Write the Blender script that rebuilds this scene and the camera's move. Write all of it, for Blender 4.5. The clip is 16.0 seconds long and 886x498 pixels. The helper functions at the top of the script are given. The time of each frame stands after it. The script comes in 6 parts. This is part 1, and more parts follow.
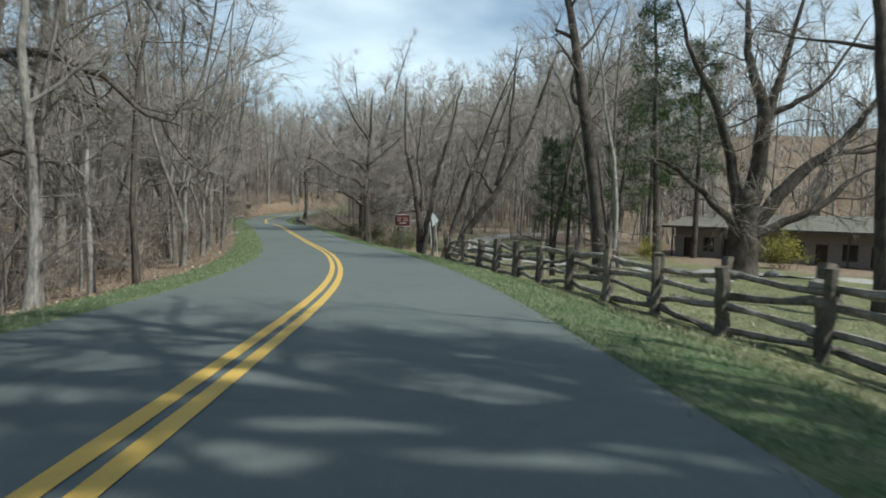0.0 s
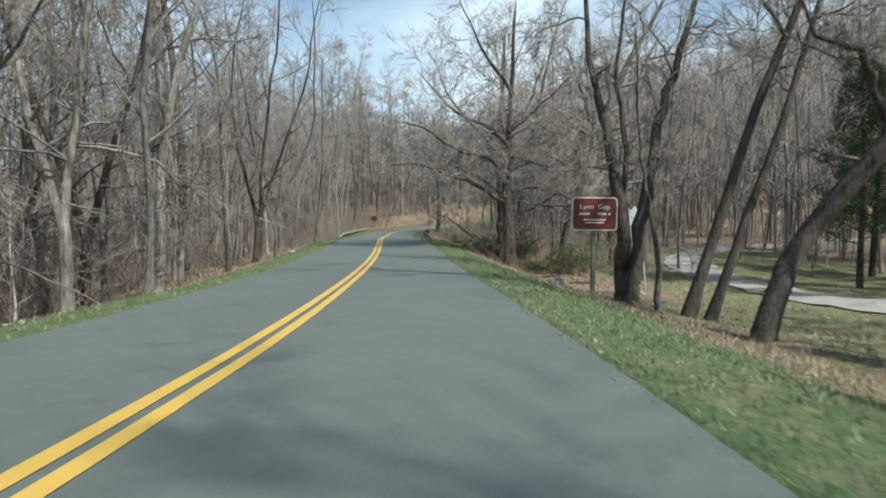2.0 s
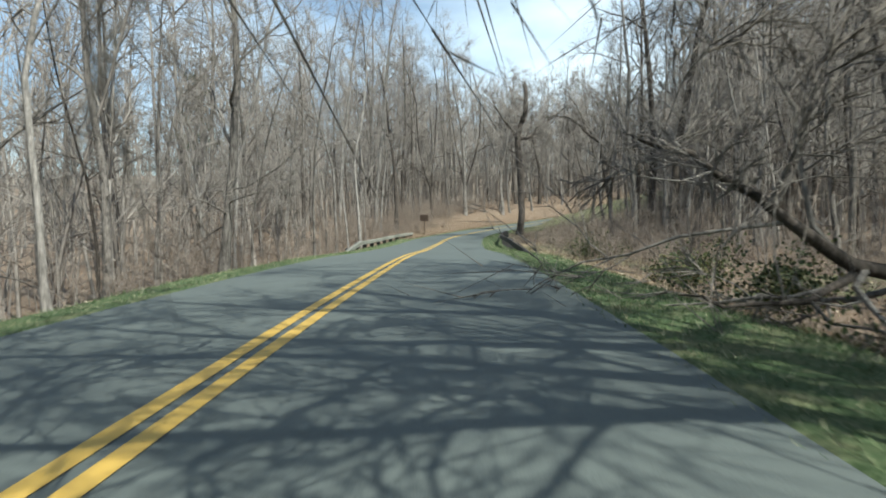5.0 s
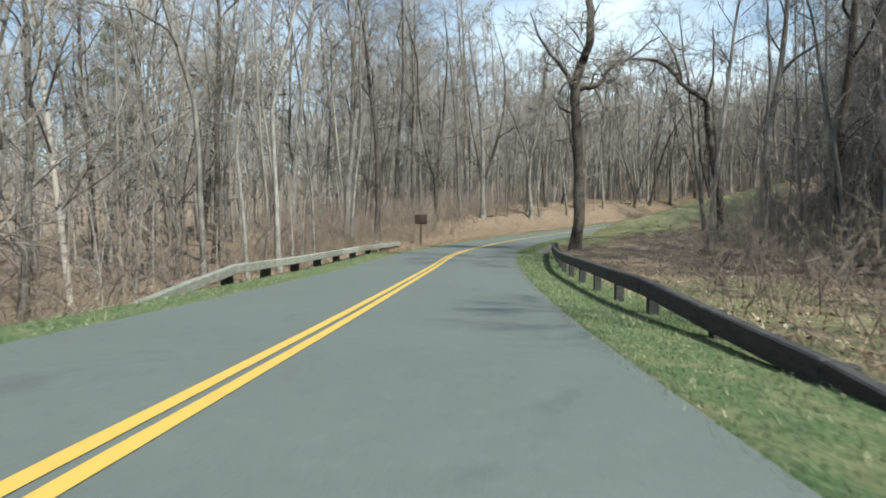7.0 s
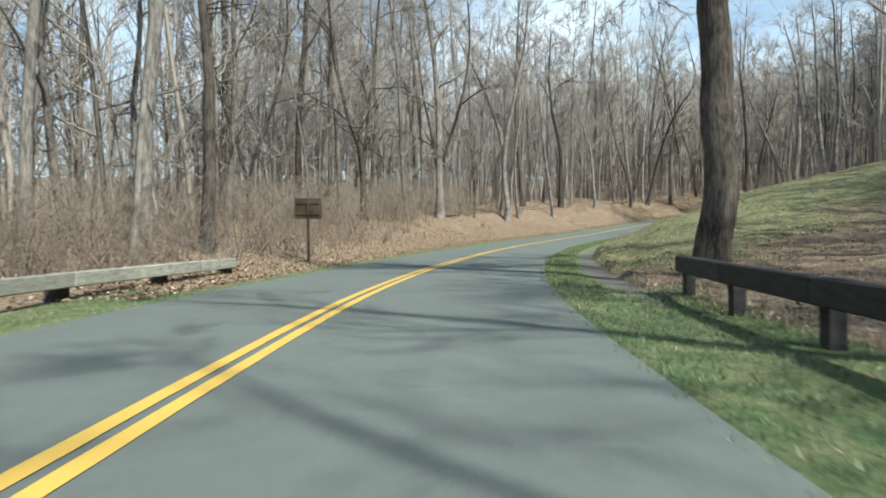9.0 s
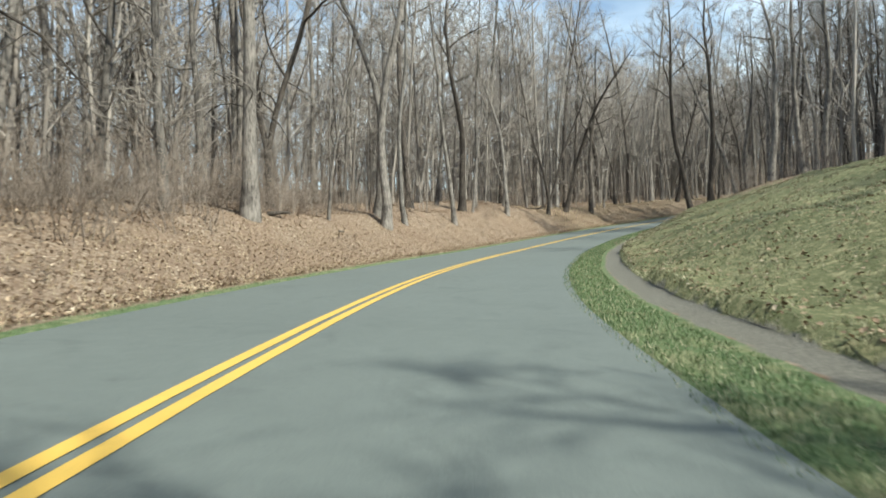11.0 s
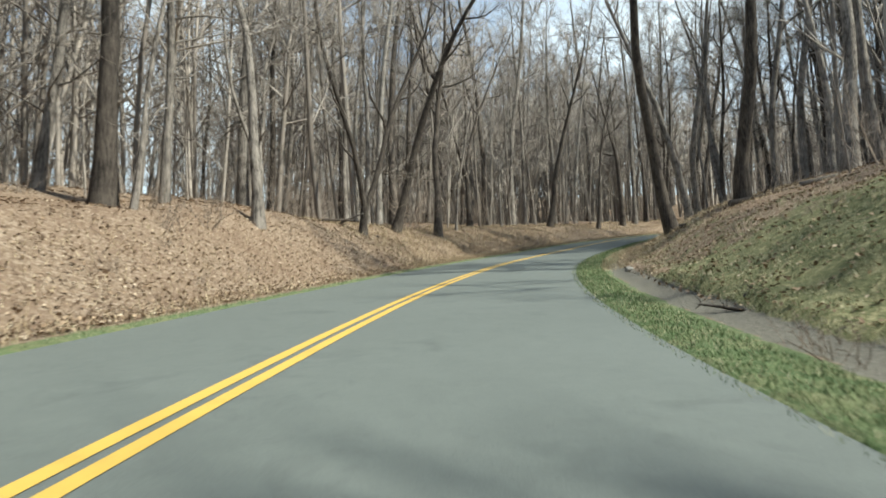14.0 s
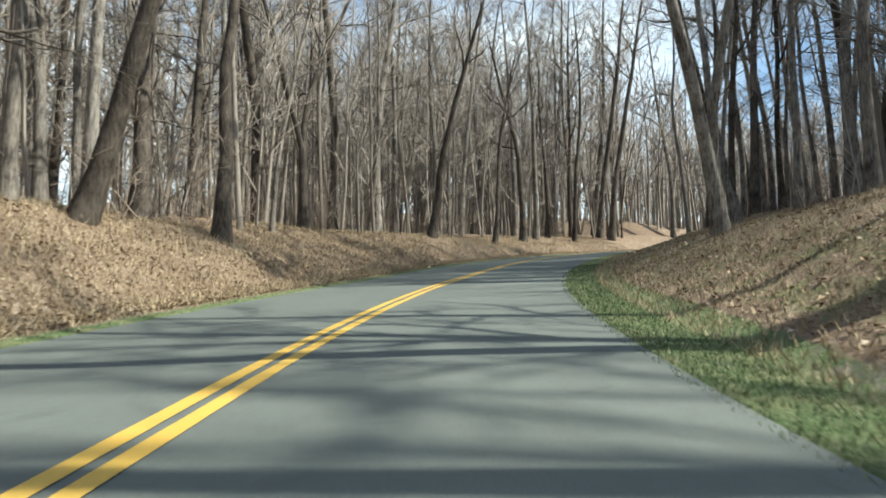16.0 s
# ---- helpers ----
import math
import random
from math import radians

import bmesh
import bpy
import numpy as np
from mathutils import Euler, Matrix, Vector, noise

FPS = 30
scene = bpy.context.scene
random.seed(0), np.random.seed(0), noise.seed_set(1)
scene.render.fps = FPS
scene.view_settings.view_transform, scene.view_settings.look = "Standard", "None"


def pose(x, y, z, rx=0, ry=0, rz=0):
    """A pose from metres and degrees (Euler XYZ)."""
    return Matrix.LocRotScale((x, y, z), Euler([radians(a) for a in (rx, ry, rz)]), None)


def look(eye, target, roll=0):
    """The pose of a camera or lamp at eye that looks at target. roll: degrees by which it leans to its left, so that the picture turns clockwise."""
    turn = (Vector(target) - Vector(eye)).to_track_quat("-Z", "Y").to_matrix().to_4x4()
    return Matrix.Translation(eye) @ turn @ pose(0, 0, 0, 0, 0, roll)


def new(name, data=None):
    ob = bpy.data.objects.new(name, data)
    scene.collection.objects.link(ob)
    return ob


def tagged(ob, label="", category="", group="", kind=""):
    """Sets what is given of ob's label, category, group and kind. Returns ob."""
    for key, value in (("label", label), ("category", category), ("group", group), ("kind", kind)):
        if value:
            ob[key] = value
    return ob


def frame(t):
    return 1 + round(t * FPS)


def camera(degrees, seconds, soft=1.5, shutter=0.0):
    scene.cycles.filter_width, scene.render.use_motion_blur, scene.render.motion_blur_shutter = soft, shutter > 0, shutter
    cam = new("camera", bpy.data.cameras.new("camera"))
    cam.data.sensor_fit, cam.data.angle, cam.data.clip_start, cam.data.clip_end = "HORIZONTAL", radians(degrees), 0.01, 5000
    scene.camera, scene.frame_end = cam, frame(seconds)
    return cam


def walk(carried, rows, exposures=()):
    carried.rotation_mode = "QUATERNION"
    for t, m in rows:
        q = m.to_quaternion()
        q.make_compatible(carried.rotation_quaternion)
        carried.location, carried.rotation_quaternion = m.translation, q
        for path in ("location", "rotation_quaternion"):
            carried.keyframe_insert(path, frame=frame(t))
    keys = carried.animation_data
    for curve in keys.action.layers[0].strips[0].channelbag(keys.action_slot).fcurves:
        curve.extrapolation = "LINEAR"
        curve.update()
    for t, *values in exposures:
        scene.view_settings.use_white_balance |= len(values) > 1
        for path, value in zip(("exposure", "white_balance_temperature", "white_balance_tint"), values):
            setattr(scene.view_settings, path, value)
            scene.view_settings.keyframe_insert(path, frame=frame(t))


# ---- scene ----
cam = camera(72.0, 16.0, soft=1.8, shutter=0.15)
PATH = [
    (0, (0.472, -0.236, -0.538), (0.43, 1.76, -0.651), 2.0),
    (0.5, (0.106, 6.262, -0.76), (-0.068, 8.251, -0.871), 1.7),
    (1, (-0.548, 12.516, -0.96), (-0.843, 14.491, -1.058), 1.4),
    (1.5, (-1.439, 18.503, -1.134), (-1.852, 20.459, -1.221), 1.1),
    (2, (-2.646, 24.176, -1.287), (-3.173, 26.104, -1.366), 0.6),
    (2.5, (-4.149, 29.541, -1.405), (-4.787, 31.435, -1.475), 0.0),
    (3, (-5.822, 34.682, -1.496), (-6.528, 36.552, -1.561), -0.9),
    (3.5, (-7.553, 39.713, -1.578), (-8.279, 41.576, -1.639), -1.5),
    (4, (-9.31, 44.775, -1.631), (-10.032, 46.639, -1.7), -1.6),
    (4.2, (-10.038, 46.833, -1.629), (-10.758, 48.698, -1.702), -1.6),
    (6.3, (-18.58, 70.477, -1.353), (-19.365, 72.316, -1.41), -0.2),
    (6.5, (-19.415, 72.78, -1.377), (-20.204, 74.617, -1.432), -0.1),
    (7, (-21.498, 78.545, -1.497), (-22.278, 80.386, -1.543), -0.1),
    (7.5, (-23.559, 84.304, -1.639), (-24.324, 86.151, -1.679), -0.7),
    (8, (-25.597, 90.041, -1.75), (-26.345, 91.896, -1.787), -1.2),
    (8.2, (-26.396, 92.336, -1.772), (-27.132, 94.195, -1.802), -1.2),
    (10.3, (-33.69, 116.642, -1.388), (-34.109, 118.598, -1.374), -0.4),
    (10.5, (-34.098, 118.966, -1.345), (-34.474, 120.93, -1.328), -0.5),
    (11, (-34.871, 124.755, -1.215), (-35.136, 126.737, -1.185), -0.7),
    (11.5, (-35.313, 130.477, -1.047), (-35.474, 132.469, -0.999), -0.5),
    (12, (-35.471, 136.136, -0.848), (-35.558, 138.133, -0.785), -0.2),
    (12.5, (-35.365, 141.785, -0.631), (-35.377, 143.783, -0.547), -0.1),
    (13, (-34.991, 147.449, -0.412), (-34.898, 149.444, -0.31), -0.2),
    (13.5, (-34.345, 153.099, -0.171), (-34.134, 155.085, -0.056), -0.6),
    (14, (-33.415, 158.63, 0.129), (-33.088, 160.598, 0.274), -1.2),
    (14.5, (-32.234, 163.961, 0.496), (-31.801, 165.906, 0.663), -1.2),
    (15, (-30.853, 169.034, 0.917), (-30.31, 170.95, 1.103), -0.7),
    (15.5, (-29.333, 173.836, 1.325), (-28.686, 175.719, 1.517), -0.4),
    (16, (-27.695, 178.342, 1.706), (-26.943, 180.185, 1.901), -0.3),
]
walk(cam, [(t, look(eye, target, roll)) for t, eye, target, roll in PATH],
     exposures=[(0, 0.12, 6000, 0), (2, 0.38, 6050, 0), (4.2, 0.50, 6000, 0), (6.5, 0.55, 6050, 0), (10.5, 0.78, 6200, 0), (13, 0.72, 6350, 1), (16, 0.96, 6450, 1)])

# ---------------------------------------------------------------- light
SUN_DIR = Vector((0.62, -0.36, 0.78)).normalized()          # towards the sun
sun_el, sun_az = math.asin(SUN_DIR.z), math.atan2(SUN_DIR.x, SUN_DIR.y)
world = bpy.data.worlds.new("sky")
scene.world = world
world.use_nodes = True
wn, wl = world.node_tree.nodes, world.node_tree.links
wn.clear()
w_out, w_bg = wn.new("ShaderNodeOutputWorld"), wn.new("ShaderNodeBackground")
w_sky = wn.new("ShaderNodeTexSky")
w_sky.sky_type, w_sky.sun_disc = "NISHITA", False
w_sky.sun_elevation, w_sky.sun_rotation = sun_el, sun_az
w_sky.altitude, w_sky.air_density, w_sky.dust_density, w_sky.ozone_density = 500, 1.2, 0.8, 2.2
w_co, w_map = wn.new("ShaderNodeTexCoord"), wn.new("ShaderNodeMapping")
w_map.inputs["Scale"].default_value = (1.0, 1.0, 2.6)
w_n, w_r, w_mix = wn.new("ShaderNodeTexNoise"), wn.new("ShaderNodeValToRGB"), wn.new("ShaderNodeMixRGB")
w_n.inputs["Scale"].default_value, w_n.inputs["Detail"].default_value, w_n.inputs["Roughness"].default_value = 1.6, 6, 0.5
w_r.color_ramp.elements[0].position, w_r.color_ramp.elements[1].position = 0.44, 0.72
w_r.color_ramp.elements[1].color = (0.72, 0.72, 0.72, 1)
w_mix.inputs[2].default_value = (10.6, 11.4, 12.0, 1)
wl.new(w_co.outputs["Generated"], w_map.inputs["Vector"])
wl.new(w_map.outputs["Vector"], w_n.inputs["Vector"])
wl.new(w_n.outputs["Fac"], w_r.inputs["Fac"])
wl.new(w_r.outputs["Color"], w_mix.inputs["Fac"])
wl.new(w_sky.outputs["Color"], w_mix.inputs[1])
wl.new(w_mix.outputs["Color"], w_bg.inputs["Color"])
w_bg.inputs["Strength"].default_value = 0.098
wl.new(w_bg.outputs["Background"], w_out.inputs["Surface"])
sun_data = bpy.data.lights.new("sun", "SUN")
sun_data.energy, sun_data.angle, sun_data.color = 5.0, radians(0.6), (1.0, 0.94, 0.84)
sun = new("sun", sun_data)
sun.matrix_world = look(SUN_DIR * 100, (0, 0, 0))

rng = np.random.default_rng(11)

# ---------------------------------------------------------------- materials


def material(name, rough=0.85, spec=0.3):
    m = bpy.data.materials.new(name)
    m.use_nodes = True
    b = m.node_tree.nodes["Principled BSDF"]
    b.inputs["Roughness"].default_value = rough
    b.inputs["Specular IOR Level"].default_value = spec
    return m, m.node_tree.nodes, m.node_tree.links, b


def noise_node(n, l, scale, detail=4, rough=0.6, vec=None):
    t = n.new("ShaderNodeTexNoise")
    t.inputs["Scale"].default_value, t.inputs["Detail"].default_value, t.inputs["Roughness"].default_value = scale, detail, rough
    if vec is not None:
        l.new(vec, t.inputs["Vector"])
    return t


def ramp(n, l, fac, stops):
    r = n.new("ShaderNodeValToRGB")
    e = r.color_ramp.elements
    while len(e) < len(stops):
        e.new(0.5)
    for k, (p, c) in enumerate(stops):
        e[k].position, e[k].color = p, (*c, 1)
    l.new(fac, r.inputs["Fac"])
    return r.outputs["Color"]


def mix(n, l, fac, a, b, kind="MIX"):
    m = n.new("ShaderNodeMixRGB")
    m.blend_type = kind
    for k, v in ((0, fac), (1, a), (2, b)):
        if isinstance(v, (int, float)):
            m.inputs[k].default_value = v if k == 0 else (v, v, v, 1)
        elif isinstance(v, tuple):
            m.inputs[k].default_value = (*v, 1)
        else:
            l.new(v, m.inputs[k])
    return m.outputs[0]


def math_node(n, l, op, a, b=0.0):
    m = n.new("ShaderNodeMath")
    m.operation = op
    for k, v in ((0, a), (1, b)):
        if isinstance(v, (int, float)):
            m.inputs[k].default_value = v
        else:
            l.new(v, m.inputs[k])
    return m.outputs[0]


def bump(n, l, b, height, strength=0.5, dist=0.02):
    u = n.new("ShaderNodeBump")
    u.inputs["Strength"].default_value, u.inputs["Distance"].default_value = strength, dist
    l.new(height, u.inputs["Height"])
    l.new(u.outputs["Normal"], b.inputs["Normal"])


def place_vec(n):
    return n.new("ShaderNodeNewGeometry").outputs["Position"]


def simple(name, dark, light, scale=6.0, rough=0.85, grain=40.0, strength=0.4, stretch=None, vary=0.0, metal=0.0, dist=0.01):
    """Two-scale mottled paint, wood or bark between two colours."""
    m, n, l, b = material(name, rough)
    co = n.new("ShaderNodeTexCoord").outputs["Object"]
    if stretch:
        mp = n.new("ShaderNodeMapping")
        mp.inputs["Scale"].default_value = stretch
        l.new(co, mp.inputs["Vector"])
        co = mp.outputs["Vector"]
    a, g = noise_node(n, l, scale, 5, 0.65, co), noise_node(n, l, grain, 4, 0.7, co)
    fac = mix(n, l, 0.45, a.outputs["Fac"], g.outputs["Fac"])
    col = ramp(n, l, fac, [(0.34, dark), (0.66, light)])
    if vary:
        info = n.new("ShaderNodeObjectInfo").outputs["Random"]
        lift = math_node(n, l, "MULTIPLY_ADD", info, vary)
        lift.node.inputs[2].default_value = 1.0 - vary / 2
        col = mix(n, l, 1.0, col, lift, "MULTIPLY")
    l.new(col, b.inputs["Base Color"])
    b.inputs["Metallic"].default_value = metal
    bump(n, l, b, g.outputs["Fac"], strength, dist)
    return m


def asphalt():
    m, n, l, b = material("asphalt", 0.8, 0.35)
    p = place_vec(n)
    big, mid, fine = noise_node(n, l, 0.35, 4, 0.6, p), noise_node(n, l, 4.0, 4, 0.7, p), noise_node(n, l, 130, 2, 0.7, p)
    base = ramp(n, l, big.outputs["Fac"], [(0.3, (0.087, 0.103, 0.095)), (0.7, (0.120, 0.140, 0.129))])
    col = mix(n, l, 0.35, base, ramp(n, l, mid.outputs["Fac"], [(0.35, (0.075, 0.087, 0.083)), (0.65, (0.133, 0.152, 0.140))]))
    col = mix(n, l, 0.5, col, ramp(n, l, fine.outputs["Fac"], [(0.3, (0.058, 0.065, 0.063)), (0.7, (0.171, 0.190, 0.176))]))
    worn = noise_node(n, l, 0.9, 5, 0.7, p)
    worn.inputs["Distortion"].default_value = 1.2
    col = mix(n, l, ramp(n, l, worn.outputs["Fac"], [(0.56, (0, 0, 0)), (0.70, (0.455, 0.455, 0.455))]), col, (0.063, 0.072, 0.070))
    l.new(col, b.inputs["Base Color"])
    bump(n, l, b, fine.outputs["Fac"], 0.35, 0.006)
    return m


def line_paint():
    m, n, l, b = material("line_paint", 0.6, 0.4)
    p = place_vec(n)
    a, c = noise_node(n, l, 60, 3, 0.7, p), noise_node(n, l, 2.5, 4, 0.6, p)
    fac = mix(n, l, 0.5, a.outputs["Fac"], c.outputs["Fac"])
    l.new(ramp(n, l, fac, [(0.30, (0.40, 0.27, 0.06)), (0.48, (0.56, 0.36, 0.075))]), b.inputs["Base Color"])
    return m


def ground_material():
    """Grass, bare dirt and fallen leaves by the zone attribute (red grass, green dirt, blue dry lawn, the rest leaves)."""
    m, n, l, b = material("ground", 0.95, 0.15)
    p = place_vec(n)
    zone = n.new("ShaderNodeVertexColor")
    zone.layer_name = "zone"
    sep = n.new("ShaderNodeSeparateColor")
    l.new(zone.outputs["Color"], sep.inputs["Color"])
    ragged = noise_node(n, l, 1.8, 6, 0.7, p).outputs["Fac"]
    fine = noise_node(n, l, 22, 5, 0.75, p).outputs["Fac"]
    big = noise_node(n, l, 0.30, 4, 0.6, p).outputs["Fac"]
    leaf = n.new("ShaderNodeTexVoronoi")
    leaf.inputs["Scale"].default_value = 14.0
    l.new(p, leaf.inputs["Vector"])
    lsep = n.new("ShaderNodeSeparateColor")
    l.new(leaf.outputs["Color"], lsep.inputs["Color"])
    litter = ramp(n, l, lsep.outputs["Red"], [(0.0, (0.095, 0.066, 0.046)), (0.35, (0.195, 0.146, 0.103)), (0.7, (0.32, 0.258, 0.188)), (1.0, (0.54, 0.465, 0.36))])
    litter = mix(n, l, 0.55, litter, ramp(n, l, fine, [(0.3, (0.066, 0.042, 0.030)), (0.7, (0.30, 0.222, 0.163))]))
    litter = mix(n, l, ramp(n, l, big, [(0.38, (0.05, 0.05, 0.05)), (0.62, (0.5, 0.5, 0.5))]), litter, (0.168, 0.112, 0.076))
    grass = ramp(n, l, fine, [(0.28, (0.042, 0.078, 0.032)), (0.5, (0.090, 0.132, 0.058)), (0.72, (0.19, 0.22, 0.12))])
    grass = mix(n, l, ramp(n, l, ragged, [(0.45, (0, 0, 0)), (0.75, (0.6, 0.6, 0.6))]), grass, (0.30, 0.25, 0.15))
    dry = ramp(n, l, fine, [(0.28, (0.070, 0.080, 0.037)), (0.5, (0.138, 0.143, 0.072)), (0.72, (0.265, 0.250, 0.150))])
    dry = mix(n, l, ramp(n, l, ragged, [(0.44, (0, 0, 0)), (0.68, (0.6, 0.6, 0.6))]), dry, (0.118, 0.132, 0.062))
    dry = mix(n, l, ramp(n, l, big, [(0.46, (0, 0, 0)), (0.62, (0.6, 0.6, 0.6))]), dry, (0.088, 0.098, 0.048))
    tuft = noise_node(n, l, 5.5, 5, 0.7, p).outputs["Fac"]
    dry = mix(n, l, ramp(n, l, tuft, [(0.50, (0, 0, 0)), (0.64, (0.7, 0.7, 0.7))]), dry, (0.33, 0.30, 0.175))
    dry = mix(n, l, ramp(n, l, tuft, [(0.32, (0.45, 0.45, 0.45)), (0.45, (0, 0, 0))]), dry, (0.076, 0.088, 0.042))
    grass = mix(n, l, ramp(n, l, tuft, [(0.56, (0, 0, 0)), (0.70, (0.6, 0.6, 0.6))]), grass, (0.27, 0.26, 0.16))
    grass = mix(n, l, ramp(n, l, tuft, [(0.34, (0.6, 0.6, 0.6)), (0.46, (0, 0, 0))]), grass, (0.040, 0.066, 0.026))
    dirt = ramp(n, l, fine, [(0.3, (0.088, 0.083, 0.070)), (0.7, (0.205, 0.195, 0.165))])

    def edge(ch):
        s = math_node(n, l, "ADD", ch, math_node(n, l, "MULTIPLY", math_node(n, l, "SUBTRACT", ragged, 0.5), 1.3))
        return ramp(n, l, s, [(0.42, (0, 0, 0)), (0.58, (1, 1, 1))])

    col = mix(n, l, edge(sep.outputs["Blue"]), litter, dry)
    col = mix(n, l, edge(sep.outputs["Red"]), col, grass)
    col = mix(n, l, edge(sep.outputs["Green"]), col, dirt)
    l.new(col, b.inputs["Base Color"])
    bump(n, l, b, fine, 0.8, 0.05)
    return m


def bark(name, dark, light, vary=0.5):
    m, n, l, b = material(name, 0.95, 0.15)
    co = n.new("ShaderNodeTexCoord").outputs["Object"]
    mp = n.new("ShaderNodeMapping")
    mp.inputs["Scale"].default_value = (1, 1, 0.16)
    l.new(co, mp.inputs["Vector"])
    ridges, patch = noise_node(n, l, 16, 5, 0.7, mp.outputs["Vector"]), noise_node(n, l, 1.3, 4, 0.6, co)
    fac = mix(n, l, 0.4, ridges.outputs["Fac"], patch.outputs["Fac"])
    col = ramp(n, l, fac, [(0.40, dark), (0.60, light)])
    moss = noise_node(n, l, 0.45, 3, 0.6, co)
    col = mix(n, l, ramp(n, l, moss.outputs["Fac"], [(0.55, (0, 0, 0)), (0.72, (0.35, 0.35, 0.35))]), col, tuple(0.8 * c + 0.02 for c in light))
    info = n.new("ShaderNodeObjectInfo").outputs["Random"]
    lift = math_node(n, l, "MULTIPLY_ADD", info, vary)
    lift.node.inputs[2].default_value = 1.0 - vary / 2
    l.new(mix(n, l, 1.0, col, lift, "MULTIPLY"), b.inputs["Base Color"])
    bump(n, l, b, ridges.outputs["Fac"], 0.9, 0.04)
    return m


def island(name, stops, rough=0.9, trans=0.0):
    """A colour of its own for each loose piece."""
    m, n, l, b = material(name, rough, 0.2)
    g = n.new("ShaderNodeNewGeometry").outputs["Random Per Island"]
    l.new(ramp(n, l, g, stops), b.inputs["Base Color"])
    return m


M_ROAD, M_LINE, M_GROUND = asphalt(), line_paint(), ground_material()
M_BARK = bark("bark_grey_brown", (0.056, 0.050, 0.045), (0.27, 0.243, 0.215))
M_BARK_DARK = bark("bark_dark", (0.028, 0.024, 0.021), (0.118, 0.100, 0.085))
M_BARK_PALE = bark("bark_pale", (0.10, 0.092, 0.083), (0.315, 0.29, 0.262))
M_TWIG = bark("twigs", (0.138, 0.121, 0.106), (0.34, 0.305, 0.268), 0.5)
M_BRUSH = bark("brush", (0.130, 0.105, 0.086), (0.30, 0.246, 0.200), 0.6)
M_FAR = island("far_woods", [(0, (0.140, 0.121, 0.105)), (0.5, (0.245, 0.217, 0.190)), (1, (0.38, 0.342, 0.303))])
M_LEAF = island("fallen_leaf", [(0, (0.095, 0.062, 0.042)), (0.45, (0.215, 0.150, 0.100)), (0.85, (0.36, 0.275, 0.19)), (1, (0.56, 0.48, 0.37))])
M_BLADE = island("grass_blade", [(0, (0.048, 0.086, 0.034)), (0.45, (0.088, 0.135, 0.056)), (0.75, (0.17, 0.20, 0.10)), (1, (0.46, 0.43, 0.30))])
M_DRYBLADE = island("dry_grass_blade", [(0, (0.082, 0.098, 0.044)), (0.4, (0.145, 0.155, 0.078)), (0.68, (0.30, 0.285, 0.175)), (1, (0.58, 0.53, 0.38))])
M_STRAW = island("straw_grass", [(0, (0.16, 0.12, 0.075)), (0.5, (0.34, 0.27, 0.175)), (1, (0.54, 0.46, 0.32))])
M_NEEDLE = island("needles", [(0, (0.024, 0.044, 0.020)), (0.6, (0.058, 0.090, 0.038)), (1, (0.14, 0.155, 0.065))])
M_EVERGREEN = island("evergreen_leaf", [(0, (0.026, 0.042, 0.016)), (0.55, (0.072, 0.092, 0.036)), (1, (0.21, 0.20, 0.09))], 0.5)
M_GOLD = island("yellow_green_leaf", [(0, (0.16, 0.16, 0.03)), (1, (0.38, 0.34, 0.08))])
M_FENCE = simple("weathered_chestnut", (0.050, 0.043, 0.036), (0.40, 0.36, 0.31), 5, 0.9, 30, 0.7, (1, 1, 1), 0.7, dist=0.02)
M_FENCE_POST = simple("dark_weathered_chestnut", (0.035, 0.029, 0.024), (0.22, 0.19, 0.155), 5, 0.9, 30, 0.7, (1, 1, 1), 0.8, dist=0.02)
M_RAIL_DARK = simple("dark_stained_timber", (0.022, 0.021, 0.022), (0.075, 0.070, 0.068), 4, 0.75, 30, 0.5, (1, 1, 4), 0.3)
M_RAIL_PALE = simple("weathered_grey_timber", (0.13, 0.135, 0.115), (0.36, 0.35, 0.30), 4, 0.85, 30, 0.6, (1, 1, 4), 0.4)
M_SIGN = simple("maroon_sign_paint", (0.105, 0.022, 0.018), (0.150, 0.034, 0.026), 4, 0.5, 60, 0.1)
M_SIGN_EDGE = simple("cream_sign_paint", (0.55, 0.50, 0.44), (0.72, 0.67, 0.60), 4, 0.6, 60, 0.1)
M_SIGN_BACK = simple("brown_sign_back", (0.045, 0.030, 0.021), (0.085, 0.058, 0.040), 4, 0.7, 60, 0.2)
M_METAL = simple("bare_aluminium", (0.42, 0.45, 0.47), (0.62, 0.65, 0.67), 3, 0.45, 50, 0.1, metal=0.6)
M_POST = simple("green_grey_post", (0.07, 0.075, 0.06), (0.15, 0.155, 0.125), 5, 0.8, 40, 0.3)
# wall tan darkened to stand in for the shade of the trees
M_WALL = simple("tan_masonry", (0.19, 0.158, 0.132), (0.31, 0.262, 0.22), 5, 0.9, 50, 0.4)
M_ROOF = simple("pale_shingle", (0.15, 0.142, 0.115), (0.25, 0.235, 0.195), 4, 0.9, 25, 0.5)
M_DARKWOOD = simple("dark_red_brown_door", (0.035, 0.020, 0.018), (0.07, 0.040, 0.034), 4, 0.6, 40, 0.2)
M_TRIM = simple("dark_fascia", (0.05, 0.04, 0.034), (0.10, 0.08, 0.065), 4, 0.7, 40, 0.2)
M_GRAVEL = simple("pale_gravel", (0.21, 0.198, 0.178), (0.38, 0.36, 0.33), 1.2, 0.95, 30, 0.6)
M_STONE = simple("grey_stone", (0.12, 0.115, 0.105), (0.30, 0.285, 0.26), 5, 0.9, 30, 0.6)
